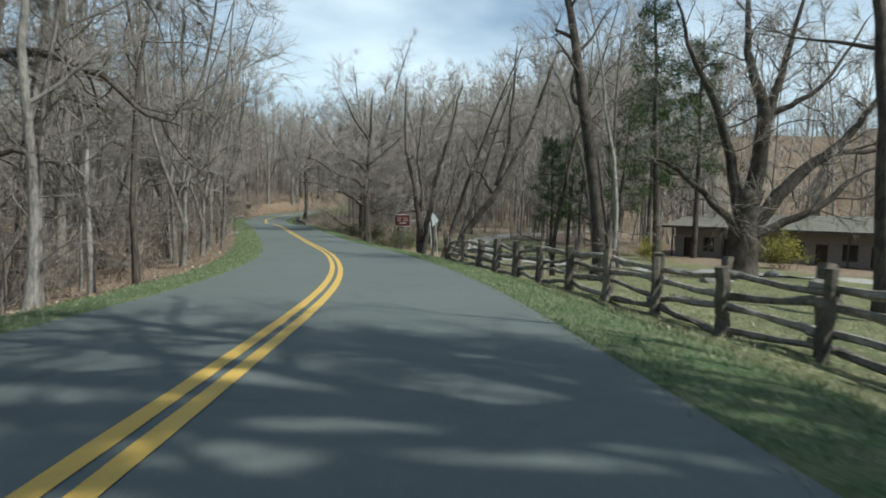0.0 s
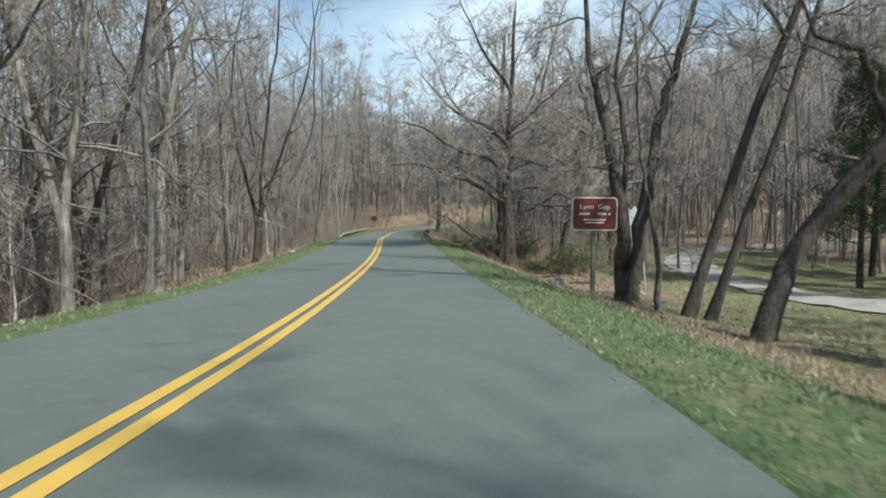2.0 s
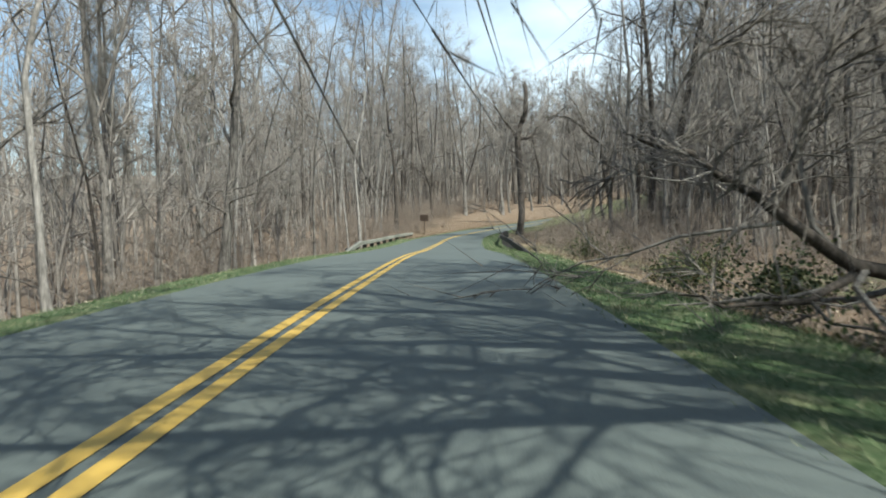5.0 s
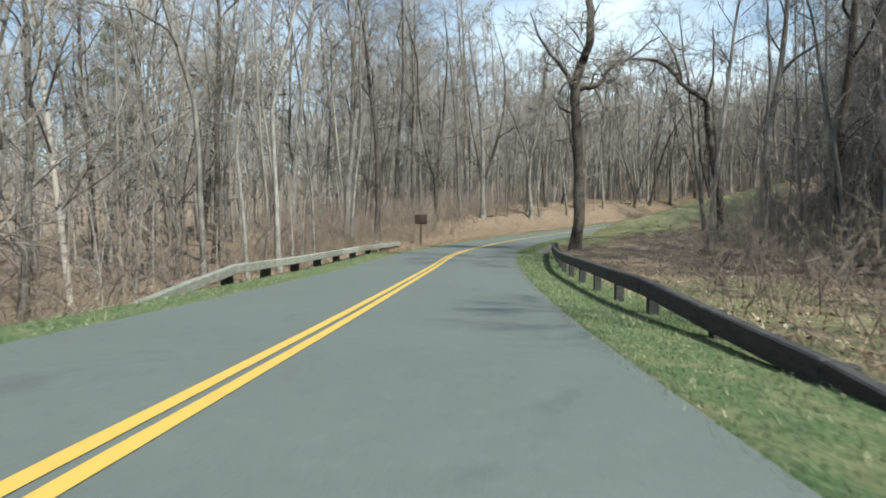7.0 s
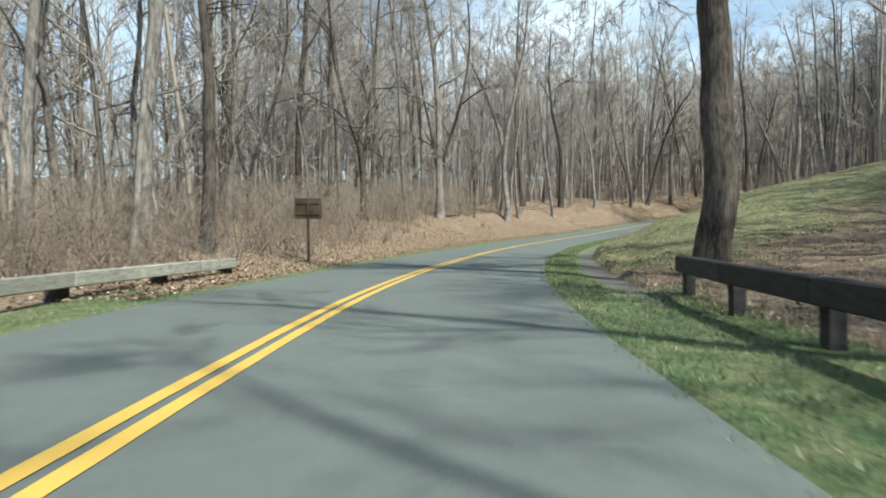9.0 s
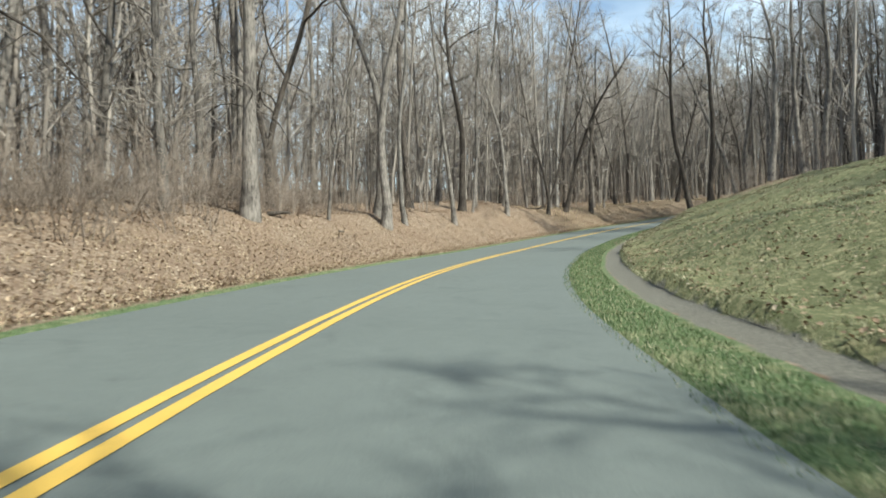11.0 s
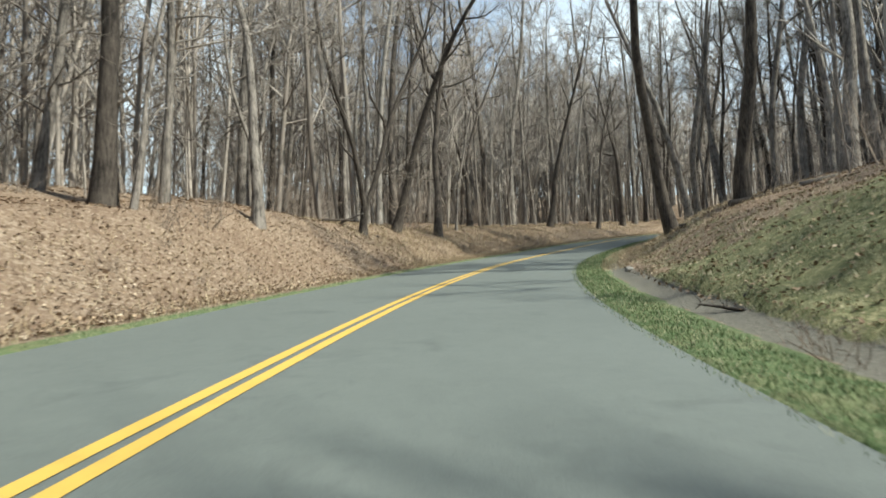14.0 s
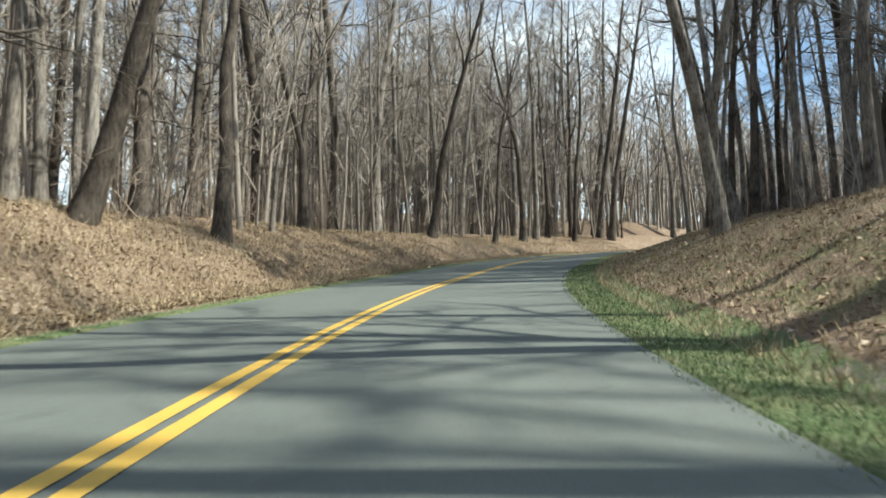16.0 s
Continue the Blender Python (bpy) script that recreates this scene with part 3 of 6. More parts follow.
def bough(r, p0, d0, length, r0, segs, droop=0.0, lift=0.25, crook=0.22, r1=0.12):
    """The middle line and radii of a crooked branch."""
    pts, d, p = [p0], unit(d0), np.array(p0, float)
    for k in range(segs):
        d = unit(d + r.normal(0, crook, 3) + np.array([0, 0, lift / segs - droop / segs]))
        p = p + d * length / segs
        pts.append(p)
    u = np.linspace(0, 1, segs + 1)
    return np.array(pts), r0 * ((1 - u) ** 0.8 * (1 - r1) + r1)


def along(pts, u):
    x = u * (len(pts) - 1)
    k = min(int(x), len(pts) - 2)
    return pts[k] + (pts[k + 1] - pts[k]) * (x - k), unit(pts[k + 1] - pts[k])


def side_dir(r, d, angle, az=None):
    a = np.cross(d, [0.3, 0.5, 0.8] if abs(d[2]) < 0.9 else [1, 0, 0])
    a = unit(a)
    b_ = np.cross(d, a)
    t = r.uniform(0, 2 * np.pi) if az is None else az
    return unit(d * math.cos(angle) + (a * math.cos(t) + b_ * math.sin(t)) * math.sin(angle))


def tree_meshes(seed, h=18.0, r0=0.22, lean=(0.0, 0.0), bare=0.4, spread=0.30, n1=11, n2=5, n3=4, n4=2, wide=55, fork=0, crook=0.05, mat=None, sides=8, low=0, bend=0.0, drop=0.0, trunk_mat=None, limb_crook=0.20, limb_r=1.0, arms=0):
    """Trunk, limbs and twigs of a leafless tree. bare: the share of the height without limbs; fork: number of equal stems."""
    r = np.random.default_rng(seed)
    trunk, limbs, twigs = Soup(), Soup(), Soup()
    stems = []
    seg = 11
    if fork:
        base, br = bough(r, np.array([0, 0, -0.4]), np.array([lean[0] * 0.5, lean[1] * 0.5, 1.0]), bare * h * 0.5 + 0.6, r0, 4, crook=0.03, r1=0.85)
        br[:2] *= [1.6, 1.2]
        trunk.tube(np.vstack([base, base[-1] + 0.9 * unit(base[-1] - base[-2])]), np.r_[br, 0.0], sides, True)
        a0 = r.uniform(0, 6.28)
        for k in range(fork):
            a = a0 + 2 * np.pi * k / fork
            d = np.array([lean[0] + 0.25 * math.cos(a), lean[1] + 0.25 * math.sin(a), 1.0])
            stems.append(bough(r, base[-1] - 0.1 * unit(d), d, h - base[-1][2], br[-1] * 0.75, seg, crook=crook * 1.3, lift=0.2, r1=0.1))
    else:
        d = np.array([lean[0], lean[1], 1.0])
        p, q = bough(r, np.array([0, 0, -0.4]), d, (h + 0.4) * math.sqrt(1 + lean[0]**2 + lean[1]**2), r0, seg + 2, crook=crook, lift=bend, r1=0.08)
        q[0] *= 1.55
        q[1] *= 1.08
        stems.append((p, q))
    for p, q in stems:
        trunk.tube(p, q, sides, True)
        m1 = n1 if not fork else max(3, int(n1 * 0.7))
        for k in range(m1):
            u = bare * (0.4 if fork else 1) + (1 - bare * (0.4 if fork else 1)) * ((k + 0.3 + 0.5 * r.random()) / m1)
            u = min(u, 0.97)
            p1, d1 = along(p, u)
            rr = np.interp(u, np.linspace(0, 1, len(q)), q)
            ln = h * spread * (1.15 - 0.75 * u) * r.uniform(0.7, 1.2)
            dirn = side_dir(r, d1, radians(r.uniform(wide - 15, wide + 12)), k * 2.4 + r.uniform(-0.5, 0.5))
            grow(r, limbs, twigs, p1, dirn, ln, rr * limb_r * r.uniform(0.38, 0.6), n2, n3, n4, drop, limb_crook)
        for k in range(low):
            p1, d1 = along(p, r.uniform(0.08, bare))
            grow(r, limbs, twigs, p1, side_dir(r, d1, radians(r.uniform(60, 95))), h * r.uniform(0.08, 0.2), 0.035, 2, n3, n4, 0.5)
    p, q = stems[0]
    for k in range(arms):                                    # long level limbs low on the tree
        z = 2.7 + 4.0 * k / max(1, arms)
        on = base if fork and z < base[-1][2] else stems[k % len(stems)][0]
        p1 = on[min(range(len(on)), key=lambda j: abs(on[j][2] - z))]
        a = 2.4 * k + r.uniform(-0.5, 0.5)
        grow(r, limbs, twigs, p1, np.array([math.cos(a), math.sin(a), 0.22]), h * r.uniform(0.20, 0.32), r0 * r.uniform(0.24, 0.38), n2, n3, n4, 0.0, limb_crook)
    ms = [trunk.mesh("trunk", trunk_mat or mat or M_BARK)]
    ms.append(limbs.with_twigs("crown", mat or M_BARK, twigs, M_TWIG))
    return ms


def grow(r, limbs, twigs, p1, dirn, ln, rad, n2, n3, n4, drop, crook=0.20):
    b1, r1 = bough(r, p1, dirn, ln, rad, 6, lift=0.35, droop=drop, crook=crook)
    limbs.tube(b1, r1, 5)
    for _ in range(n2):
        u = r.uniform(0.25, 0.95)
        p2, d2 = along(b1, u)
        l2 = ln * r.uniform(0.25, 0.5) * (1.2 - 0.5 * u)
        b2, r2 = bough(r, p2, side_dir(r, d2, radians(r.uniform(28, 65))), l2, max(0.012, np.interp(u, np.linspace(0, 1, 7), r1) * 0.6), 4, lift=0.3, droop=drop, crook=crook + 0.02)
        limbs.tube(b2, r2, 3)
        for _ in range(n3):
            u = r.uniform(0.2, 1.0)
            p3, d3 = along(b2, u)
            l3 = min(1.7, l2 * r.uniform(0.45, 0.85) + 0.35)
            b3 = np.array([p3, p3 + (side_dir(r, d3, radians(r.uniform(16, 48))) + [0, 0, 0.12 - 0.25 * drop]) * l3])
            twigs.tube(b3, np.array([0.014, 0.002]), 3)
            for _ in range(n4 + 1):
                p4, d4 = along(b3, r.uniform(0.15, 0.95))
                e = p4 + side_dir(r, d4, radians(r.uniform(16, 42))) * l3 * r.uniform(0.45, 0.95)
                twigs.tube(np.array([p4, e]), np.array([0.009, 0.0]), 3)


def plant(meshes, x, y, rot=0.0, scale=1.0, name="bare_tree", label="", group="", dz=0.0, category="tree"):
    e = new(name)
    e.matrix_world = Matrix.Translation((x, y, ground_z(x, y) + dz)) @ pose(0, 0, 0, 0, 0, rot) @ Matrix.Diagonal((scale, scale, scale, 1))
    for me in meshes:
        part_of(me.name.split(".")[0], me, e)
    return tagged(e, label, category, group)


L_WOOD = "leafless grey-brown hardwood tree standing in fallen leaves"
L_EDGE = "leafless tree with crooked low limbs at the road's edge"
L_THIN = "slim young leafless tree among the woods"

# trees of the closed woods: tall, straight, limbs high up
woods = [tree_meshes(100 + k, h=h, r0=r, bare=b_, spread=sp, n1=12, n2=5, n3=5, n4=2, wide=46, crook=0.035, mat=m, lean=(lx, ly), low=lw)
         for k, (h, r, b_, sp, m, lx, ly, lw) in enumerate([(27, 0.25, 0.42, 0.20, M_BARK, 0.02, 0.0, 2), (24, 0.17, 0.38, 0.20, M_BARK, 0.0, 0.05, 3), (28, 0.28, 0.46, 0.21, M_BARK_DARK, -0.04, 0.02, 1),
                                                         (21, 0.13, 0.34, 0.2, M_BARK, 0.06, 0.03, 4), (26, 0.19, 0.45, 0.19, M_BARK_PALE, 0.03, -0.03, 1), (25, 0.2, 0.34, 0.22, M_BARK_DARK, 0.05, -0.06, 3)])]
# trees of the open edge: forked, crooked, branching low
edge = [tree_meshes(200 + k, h=h, r0=r, bare=b_, spread=sp, n1=11, n2=6, n3=5, n4=2, wide=56, fork=fk, crook=0.07, mat=m, lean=(lx, ly), low=4, drop=0.25)
        for k, (h, r, b_, sp, m, fk, lx, ly) in enumerate([(19, 0.17, 0.22, 0.27, M_BARK, 0, 0.08, 0.0), (20, 0.2, 0.2, 0.24, M_BARK_DARK, 2, 0.0, 0.06), (16, 0.14, 0.18, 0.27, M_BARK, 2, -0.05, 0.0), (20, 0.16, 0.25, 0.25, M_BARK_PALE, 0, 0.0, 0.1)])]
# slim ones
slim = [tree_meshes(300 + k, h=h, r0=r, bare=b_, spread=0.22, n1=11, n2=3, n3=4, n4=1, wide=50, crook=0.06, mat=m, sides=5, lean=(0.05 * (k - 1), 0.04))
        for k, (h, r, b_, m) in enumerate([(16, 0.085, 0.22, M_BARK), (19, 0.10, 0.3, M_BARK_PALE), (13, 0.065, 0.15, M_BARK), (20, 0.115, 0.35, M_BARK_DARK)])]



def kind_of(pick):
    return "young_tree" if pick[0] in slim else "crooked_tree" if pick[0] in edge else "bare_tree"


def said(pick):
    return L_THIN if pick[0] in slim else L_EDGE if pick[0] in edge else L_WOOD


HERO = []          # plan places taken by the single trees


def hero(x, y, seed, rot=0, label=L_WOOD, name="bare_tree", dz=0.0, **kw):
    HERO.append((x, y))
    kw.setdefault("crook", 0.07)
    return plant(tree_meshes(seed, **kw), x, y, rot, 1.0, name, label, "", dz)


def shaped(x, y, rot, seed, stems, label, name="bare_tree", mat=None, trunk_mat=None, every=0.75, reach=2.4, n2=5, n3=5, n4=2, thin=0.3, sides=9, clear=0.0):
    """A tree with stems of a known bend. stems: foot radius, tip radius and (sideways, height) places; limbs grow along them."""
    HERO.append((x, y))
    r = np.random.default_rng(seed)
    trunk, limbs, twigs = Soup(), Soup(), Soup()
    for k, (ra, rb, places) in enumerate(stems):
        c = np.array([(a, r.normal(0, 0.10 + 0.03 * j) if j and k == 0 else 0.0, z) for j, (a, z) in enumerate(places)])
        if k:
            c[1:, 1] += np.cumsum(r.normal(0, 0.35, len(c) - 1))
        p = spline(c, 5)
        p[1:-1] += r.normal(0, 0.035, (len(p) - 2, 3))
        q = np.linspace(ra, rb, len(p))
        if k == 0:
            q[:4] *= [1.5, 1.25, 1.1, 1.04]
        trunk.tube(p, q, sides if ra > 0.15 else 6, True)
        step = np.r_[0, np.cumsum(np.linalg.norm(np.diff(p, axis=0), axis=1))]
        for g in range(int(step[-1] / every)):
            u = (g + r.random()) / (step[-1] / every)
            u = min(0.98, 0.12 + 0.88 * u)
            p1, d1 = along(p, u)
            if p1[2] < clear or k == 0 and len(stems) > 1 and u < 0.3:
                continue
            rr = np.interp(u, np.linspace(0, 1, len(q)), q)
            grow(r, limbs, twigs, p1, side_dir(r, d1, radians(r.uniform(38, 78)), 2.4 * g), reach * r.uniform(0.45, 1.25), min(rr * 0.55, 0.07) * r.uniform(0.5, 1.0), n2, n3, n4, thin, 0.26)
    e = new(name)
    e.matrix_world = Matrix.Translation((x, y, ground_z(x, y))) @ pose(0, 0, 0, 0, 0, rot)
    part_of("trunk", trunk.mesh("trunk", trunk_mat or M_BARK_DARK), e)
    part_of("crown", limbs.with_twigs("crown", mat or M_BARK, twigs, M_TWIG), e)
    return tagged(e, label, "tree")


# the lawn and the gap sign
shaped(16.9, 35.2, -2, 1, [(0.95, 0.62, [(0, -0.4), (0.05, 1.6), (0.1, 3.6), (0.3, 5.4)]), (0.36, 0.05, [(-0.2, 3.4), (-0.75, 7.0), (-1.9, 10.3), (-3.3, 12.8), (-4.6, 16.5)]),
    (0.52, 0.06, [(0.4, 4.6), (0.75, 9.3), (-0.25, 13.0), (-0.6, 18.5)]), (0.32, 0.05, [(0.9, 8.8), (1.75, 12.3), (2.8, 17.5)]), (0.44, 0.05, [(0.4, 2.9), (2.8, 6.0), (5.0, 7.8), (6.5, 10.0), (8.7, 13.8)]),
    (0.22, 0.03, [(4.6, 7.4), (7.3, 7.6), (10.5, 8.0)]), (0.26, 0.03, [(0.8, 2.6), (4.3, 4.5), (6.0, 6.1), (9.5, 7.8)]), (0.24, 0.03, [(-0.3, 3.0), (-2.5, 5.2), (-4.6, 6.6), (-6.8, 6.9)]), (0.2, 0.03, [(1.2, 9.5), (3.6, 11.0), (6.5, 15.5)])],
    "massive old dark tree with wide heavy limbs on the lawn", mat=M_BARK_DARK, every=0.95, reach=3.6, n2=6, n3=5, n4=1, sides=12)
hero(5.7, 32.5, 48, h=17, r0=0.13, bare=0.35, spread=0.2, low=4, mat=M_BARK_DARK)
hero(8.55, 31.1, 51, h=17, r0=0.13, bare=0.4, spread=0.2, low=3, mat=M_BARK_PALE, label="slim pale trunk close to the tall dark one on the lawn")
hero(8.0, 31.5, 2, h=21, r0=0.45, bare=0.42, spread=0.24, n1=10, n2=5, n3=5, crook=0.05, mat=M_BARK_DARK, low=6, label="tall dark trunk on the lawn behind the fence")
shaped(-2.05, 44.8, 15, 3, [(0.33, 0.04, [(0, -0.4), (-0.1, 0.9), (-0.4, 2.7), (-0.8, 5.5), (-1.4, 7.8), (-1.6, 13.0)]), (0.29, 0.04, [(0.08, 0.0), (0.25, 1.4), (0.6, 4.0), (1.2, 6.8), (1.9, 9.2), (2.9, 13.5)]), (0.12, 0.03, [(-0.35, 2.5), (-0.15, 4.8), (-0.6, 7.5), (-0.2, 12.0)]), (0.10, 0.02, [(-0.35, 3.4), (-1.3, 3.3), (-2.4, 3.0), (-3.9, 3.1)])],
    "dark tree with two stems in a V beside the sign", every=1.0, reach=2.2, clear=4.0)
shaped(-1.15, 43.9, 15, 49, [(0.10, 0.02, [(0, -0.3), (-0.05, 1.6), (-0.35, 3.4), (-0.75, 5.6), (-1.0, 9.0)])], "slim pale stem close beside the two-stemmed tree", mat=M_BARK, trunk_mat=M_BARK, every=0.9, reach=1.3, clear=3.0, n2=3)
hero(-0.55, 42.6, 4, h=16, r0=0.18, bare=0.4, spread=0.2, n1=9, lean=(0.30, 0.09), crook=0.03, mat=M_BARK_DARK, label="slim leaning tree on the bank above the side road")
hero(0.05, 42.9, 5, h=15, r0=0.15, bare=0.4, spread=0.2, n1=9, lean=(0.33, 0.10), crook=0.03, mat=M_BARK_DARK, label="slim leaning tree on the bank above the side road")
shaped(0.25, 37.3, 24, 6, [(0.26, 0.09, [(0, -0.4), (0.35, 0.6), (1.2, 2.1), (2.6, 4.4), (4.1, 6.8), (5.6, 9.5), (7.0, 13.5)]), (0.17, 0.03, [(2.9, 4.9), (3.4, 7.3), (3.9, 10.3), (4.2, 14.5)]), (0.09, 0.02, [(2.6, 4.4), (1.5, 5.6), (0.9, 6.0), (0.2, 7.6)])],
    "thick dark trunk leaning far over, forked halfway up", every=1.1, reach=2.4, clear=3.0, n2=4)
hero(9.5, 39.0, 7, h=15, r0=0.15, bare=0.3, spread=0.22, lean=(-0.05, 0.1), mat=M_BARK, low=3)
hero(12.0, 43.0, 8, h=17, r0=0.2, bare=0.35, spread=0.24, mat=M_BARK, low=3)
hero(12.6, 17.0, 9, h=19, r0=0.27, bare=0.4, spread=0.36, n1=13, n2=7, n3=6, mat=M_BARK_DARK, label="dark spreading tree on the lawn by the fence")
# stands out of view; added for its shade over the road's start
hero(12.0, -1.5, 10, h=20, r0=0.62, bare=0.26, limb_r=1.35, limb_crook=0.26, spread=0.5, n1=20, n2=9, n3=6, mat=M_BARK_DARK, label="dark spreading tree on the lawn by the fence")
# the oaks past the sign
# sunlight on the first two oaks' limbs is put in as pale bark
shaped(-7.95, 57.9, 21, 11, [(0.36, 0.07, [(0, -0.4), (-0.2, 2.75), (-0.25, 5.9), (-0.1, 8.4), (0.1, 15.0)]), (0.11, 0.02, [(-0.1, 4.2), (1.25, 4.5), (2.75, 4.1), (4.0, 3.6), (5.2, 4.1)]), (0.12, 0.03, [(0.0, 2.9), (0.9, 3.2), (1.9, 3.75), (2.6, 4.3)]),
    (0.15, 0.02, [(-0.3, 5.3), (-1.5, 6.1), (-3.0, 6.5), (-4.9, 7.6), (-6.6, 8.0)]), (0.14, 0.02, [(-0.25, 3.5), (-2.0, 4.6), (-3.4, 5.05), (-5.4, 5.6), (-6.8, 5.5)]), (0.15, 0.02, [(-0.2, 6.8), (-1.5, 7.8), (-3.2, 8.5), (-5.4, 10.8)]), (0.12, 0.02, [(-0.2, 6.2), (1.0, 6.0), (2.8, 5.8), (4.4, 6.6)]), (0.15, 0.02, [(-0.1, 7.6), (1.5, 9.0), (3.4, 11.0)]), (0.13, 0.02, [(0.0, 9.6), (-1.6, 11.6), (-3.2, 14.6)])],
    "broad oak with level limbs in bark paled as if sunlit, beside the verge", name="oak_tree", mat=M_BARK_PALE, trunk_mat=M_BARK_DARK, every=0.5, reach=3.0, n2=7, n3=4, thin=0.1, sides=12)
shaped(-9.6, 64.6, 21, 12, [(0.36, 0.07, [(0, -0.4), (-0.1, 3.0), (-0.2, 7.0), (0.0, 16.0)]), (0.12, 0.02, [(-0.2, 1.3), (-1.9, 1.5), (-3.3, 2.5), (-4.6, 3.1)]), (0.06, 0.01, [(-1.7, 1.45), (-3.0, 1.2), (-4.3, 1.3)]), (0.15, 0.02, [(-0.2, 4.5), (-1.8, 5.6), (-3.6, 6.2), (-5.6, 7.6)]), (0.15, 0.02, [(-0.2, 6.8), (-1.6, 8.4), (-3.6, 10.6), (-4.6, 13.0)]), (0.14, 0.02, [(-0.1, 5.6), (1.6, 6.4), (3.6, 6.6)]), (0.14, 0.02, [(0.0, 8.5), (1.8, 10.6), (2.8, 14.0)])],
    "broad oak with drooping low limbs beside the verge", name="oak_tree", mat=M_BARK_PALE, every=0.55, reach=3.0, n2=6, n3=4, thin=0.1, sides=12)
hero(-5.4, 61.4, 13, h=18, r0=0.42, arms=5, bare=0.3, limb_crook=0.3, limb_r=1.2, spread=0.36, n1=16, n2=8, mat=M_BARK, sides=10)
hero(-2.5, 69.0, 14, h=18, r0=0.26, bare=0.35, spread=0.28, mat=M_BARK_DARK)
# the wood on the far side of the road there
hero(-15.9, 39.8, 15, h=17, r0=0.16, bare=0.45, spread=0.2, lean=(0.17, 0.03), mat=M_BARK, label="slim tree leaning over towards the road")
hero(-23.8, 58.0, 16, h=18, r0=0.16, bare=0.3, spread=0.22, fork=2, mat=M_BARK_DARK)
hero(-23.8, 60.4, 17, h=18, r0=0.18, bare=0.3, spread=0.22, fork=2, mat=M_BARK)
shaped(-11.5, 13.0, 4, 18, [(0.30, 0.08, [(0, -0.4), (0.1, 3.0), (-0.2, 7.0), (0.2, 15.0)]), (0.13, 0.02, [(0.1, 5.4), (2.4, 6.2), (4.0, 5.8), (5.2, 5.0), (6.2, 4.6)]), (0.12, 0.02, [(0.0, 6.8), (2.0, 8.1), (4.4, 8.3), (6.2, 7.6)]), (0.09, 0.02, [(0.1, 3.6), (1.6, 4.1), (2.8, 3.9), (3.6, 3.4)]), (0.13, 0.02, [(-0.1, 7.5), (1.8, 9.4), (4.2, 10.4), (5.6, 10.2)]), (0.12, 0.02, [(-0.1, 6.2), (-2.2, 7.4), (-4.6, 7.6)])],
    "tree with long drooping limbs reaching towards the road", mat=M_BARK_DARK, every=0.6, reach=1.7, thin=0.3, n2=5, n3=4)
# by the guard rails
shaped(-28.5, 115.2, 22, 19, [(0.36, 0.22, [(0, -0.4), (0.25, 1.6), (0.33, 4.3), (0.1, 7.6), (0.0, 9.8), (0.45, 11.3), (0.8, 12.4), (0.9, 15.5)]), (0.16, 0.03, [(0.0, 9.6), (-0.8, 10.8), (-1.9, 12.4), (-2.6, 14.5)]), (0.17, 0.03, [(0.1, 9.6), (1.3, 9.75), (2.2, 10.8), (3.7, 11.8), (5.4, 13.0)]), (0.07, 0.02, [(0.2, 8.2), (-0.7, 8.5), (-1.3, 9.4)])],
    "single crooked tree at the end of the guard rail", mat=M_BARK, trunk_mat=M_BARK_DARK, every=0.45, reach=2.7, clear=6.0, n2=5, n3=4, sides=10)
hero(-43.6, 118.2, 20, h=20, r0=0.24, bare=0.45, spread=0.22, mat=M_BARK_DARK, low=3)
hero(-58.3, 115.8, 21, h=21, r0=0.25, bare=0.4, spread=0.24, mat=M_BARK_DARK)
hero(-49.3, 121.4, 22, h=20, r0=0.16, bare=0.45, spread=0.2, mat=M_BARK)
shaped(-20.35, 122.2, 22, 23, [(0.24, 0.08, [(0, -0.4), (0.0, 1.4), (-0.5, 4.5), (-0.9, 7.0), (-1.3, 8.4), (-2.4, 9.4), (-4.0, 10.7), (-5.5, 11.2), (-7.2, 11.0)]), (0.12, 0.03, [(-1.2, 8.0), (-0.6, 10.0), (-0.8, 13.5)]), (0.1, 0.02, [(-2.6, 9.6), (-3.2, 11.8), (-4.6, 13.6)])],
    "dark bent tree at the foot of the grass hill", every=0.9, reach=2.2, clear=5.0)
hero(-21.2, 123.7, 24, h=15, r0=0.17, bare=0.35, spread=0.3, lean=(-0.22, 0.0), bend=0.25, mat=M_BARK, label="slim tree leaning off the grass hill")
# the cut bank and the woods after it
hero(-45.6, 147.6, 50, h=24, r0=0.31, bare=0.30, spread=0.24, n1=13, crook=0.03, mat=M_BARK, trunk_mat=M_BARK, sides=12, low=4, label="stout pale grey trunk on the leaf-covered bank")
hero(-42.8, 159.4, 25, h=24, r0=0.27, bare=0.55, spread=0.2, mat=M_BARK, sides=12, label="stout pale grey trunk on the leaf-covered bank")
hero(-42.2, 162.3, 26, h=22, r0=0.15, bare=0.55, spread=0.18, mat=M_BARK_PALE, label="slim pale trunk on the leaf-covered bank")
hero(-43.6, 160.6, 27, h=23, r0=0.26, bare=0.5, spread=0.2, mat=M_BARK)
hero(-40.0, 170.1, 28, h=21, r0=0.18, bare=0.5, spread=0.2, mat=M_BARK)
hero(-40.2, 177.4, 29, h=23, r0=0.30, bare=0.5, spread=0.26, mat=M_BARK_DARK, lean=(0.05, 0.0), low=3)
hero(-39.3, 177.0, 30, h=16, r0=0.09, bare=0.4, spread=0.2, mat=M_BARK)
hero(-36.4, 181.5, 31, h=21, r0=0.2, bare=0.45, spread=0.24, mat=M_BARK)
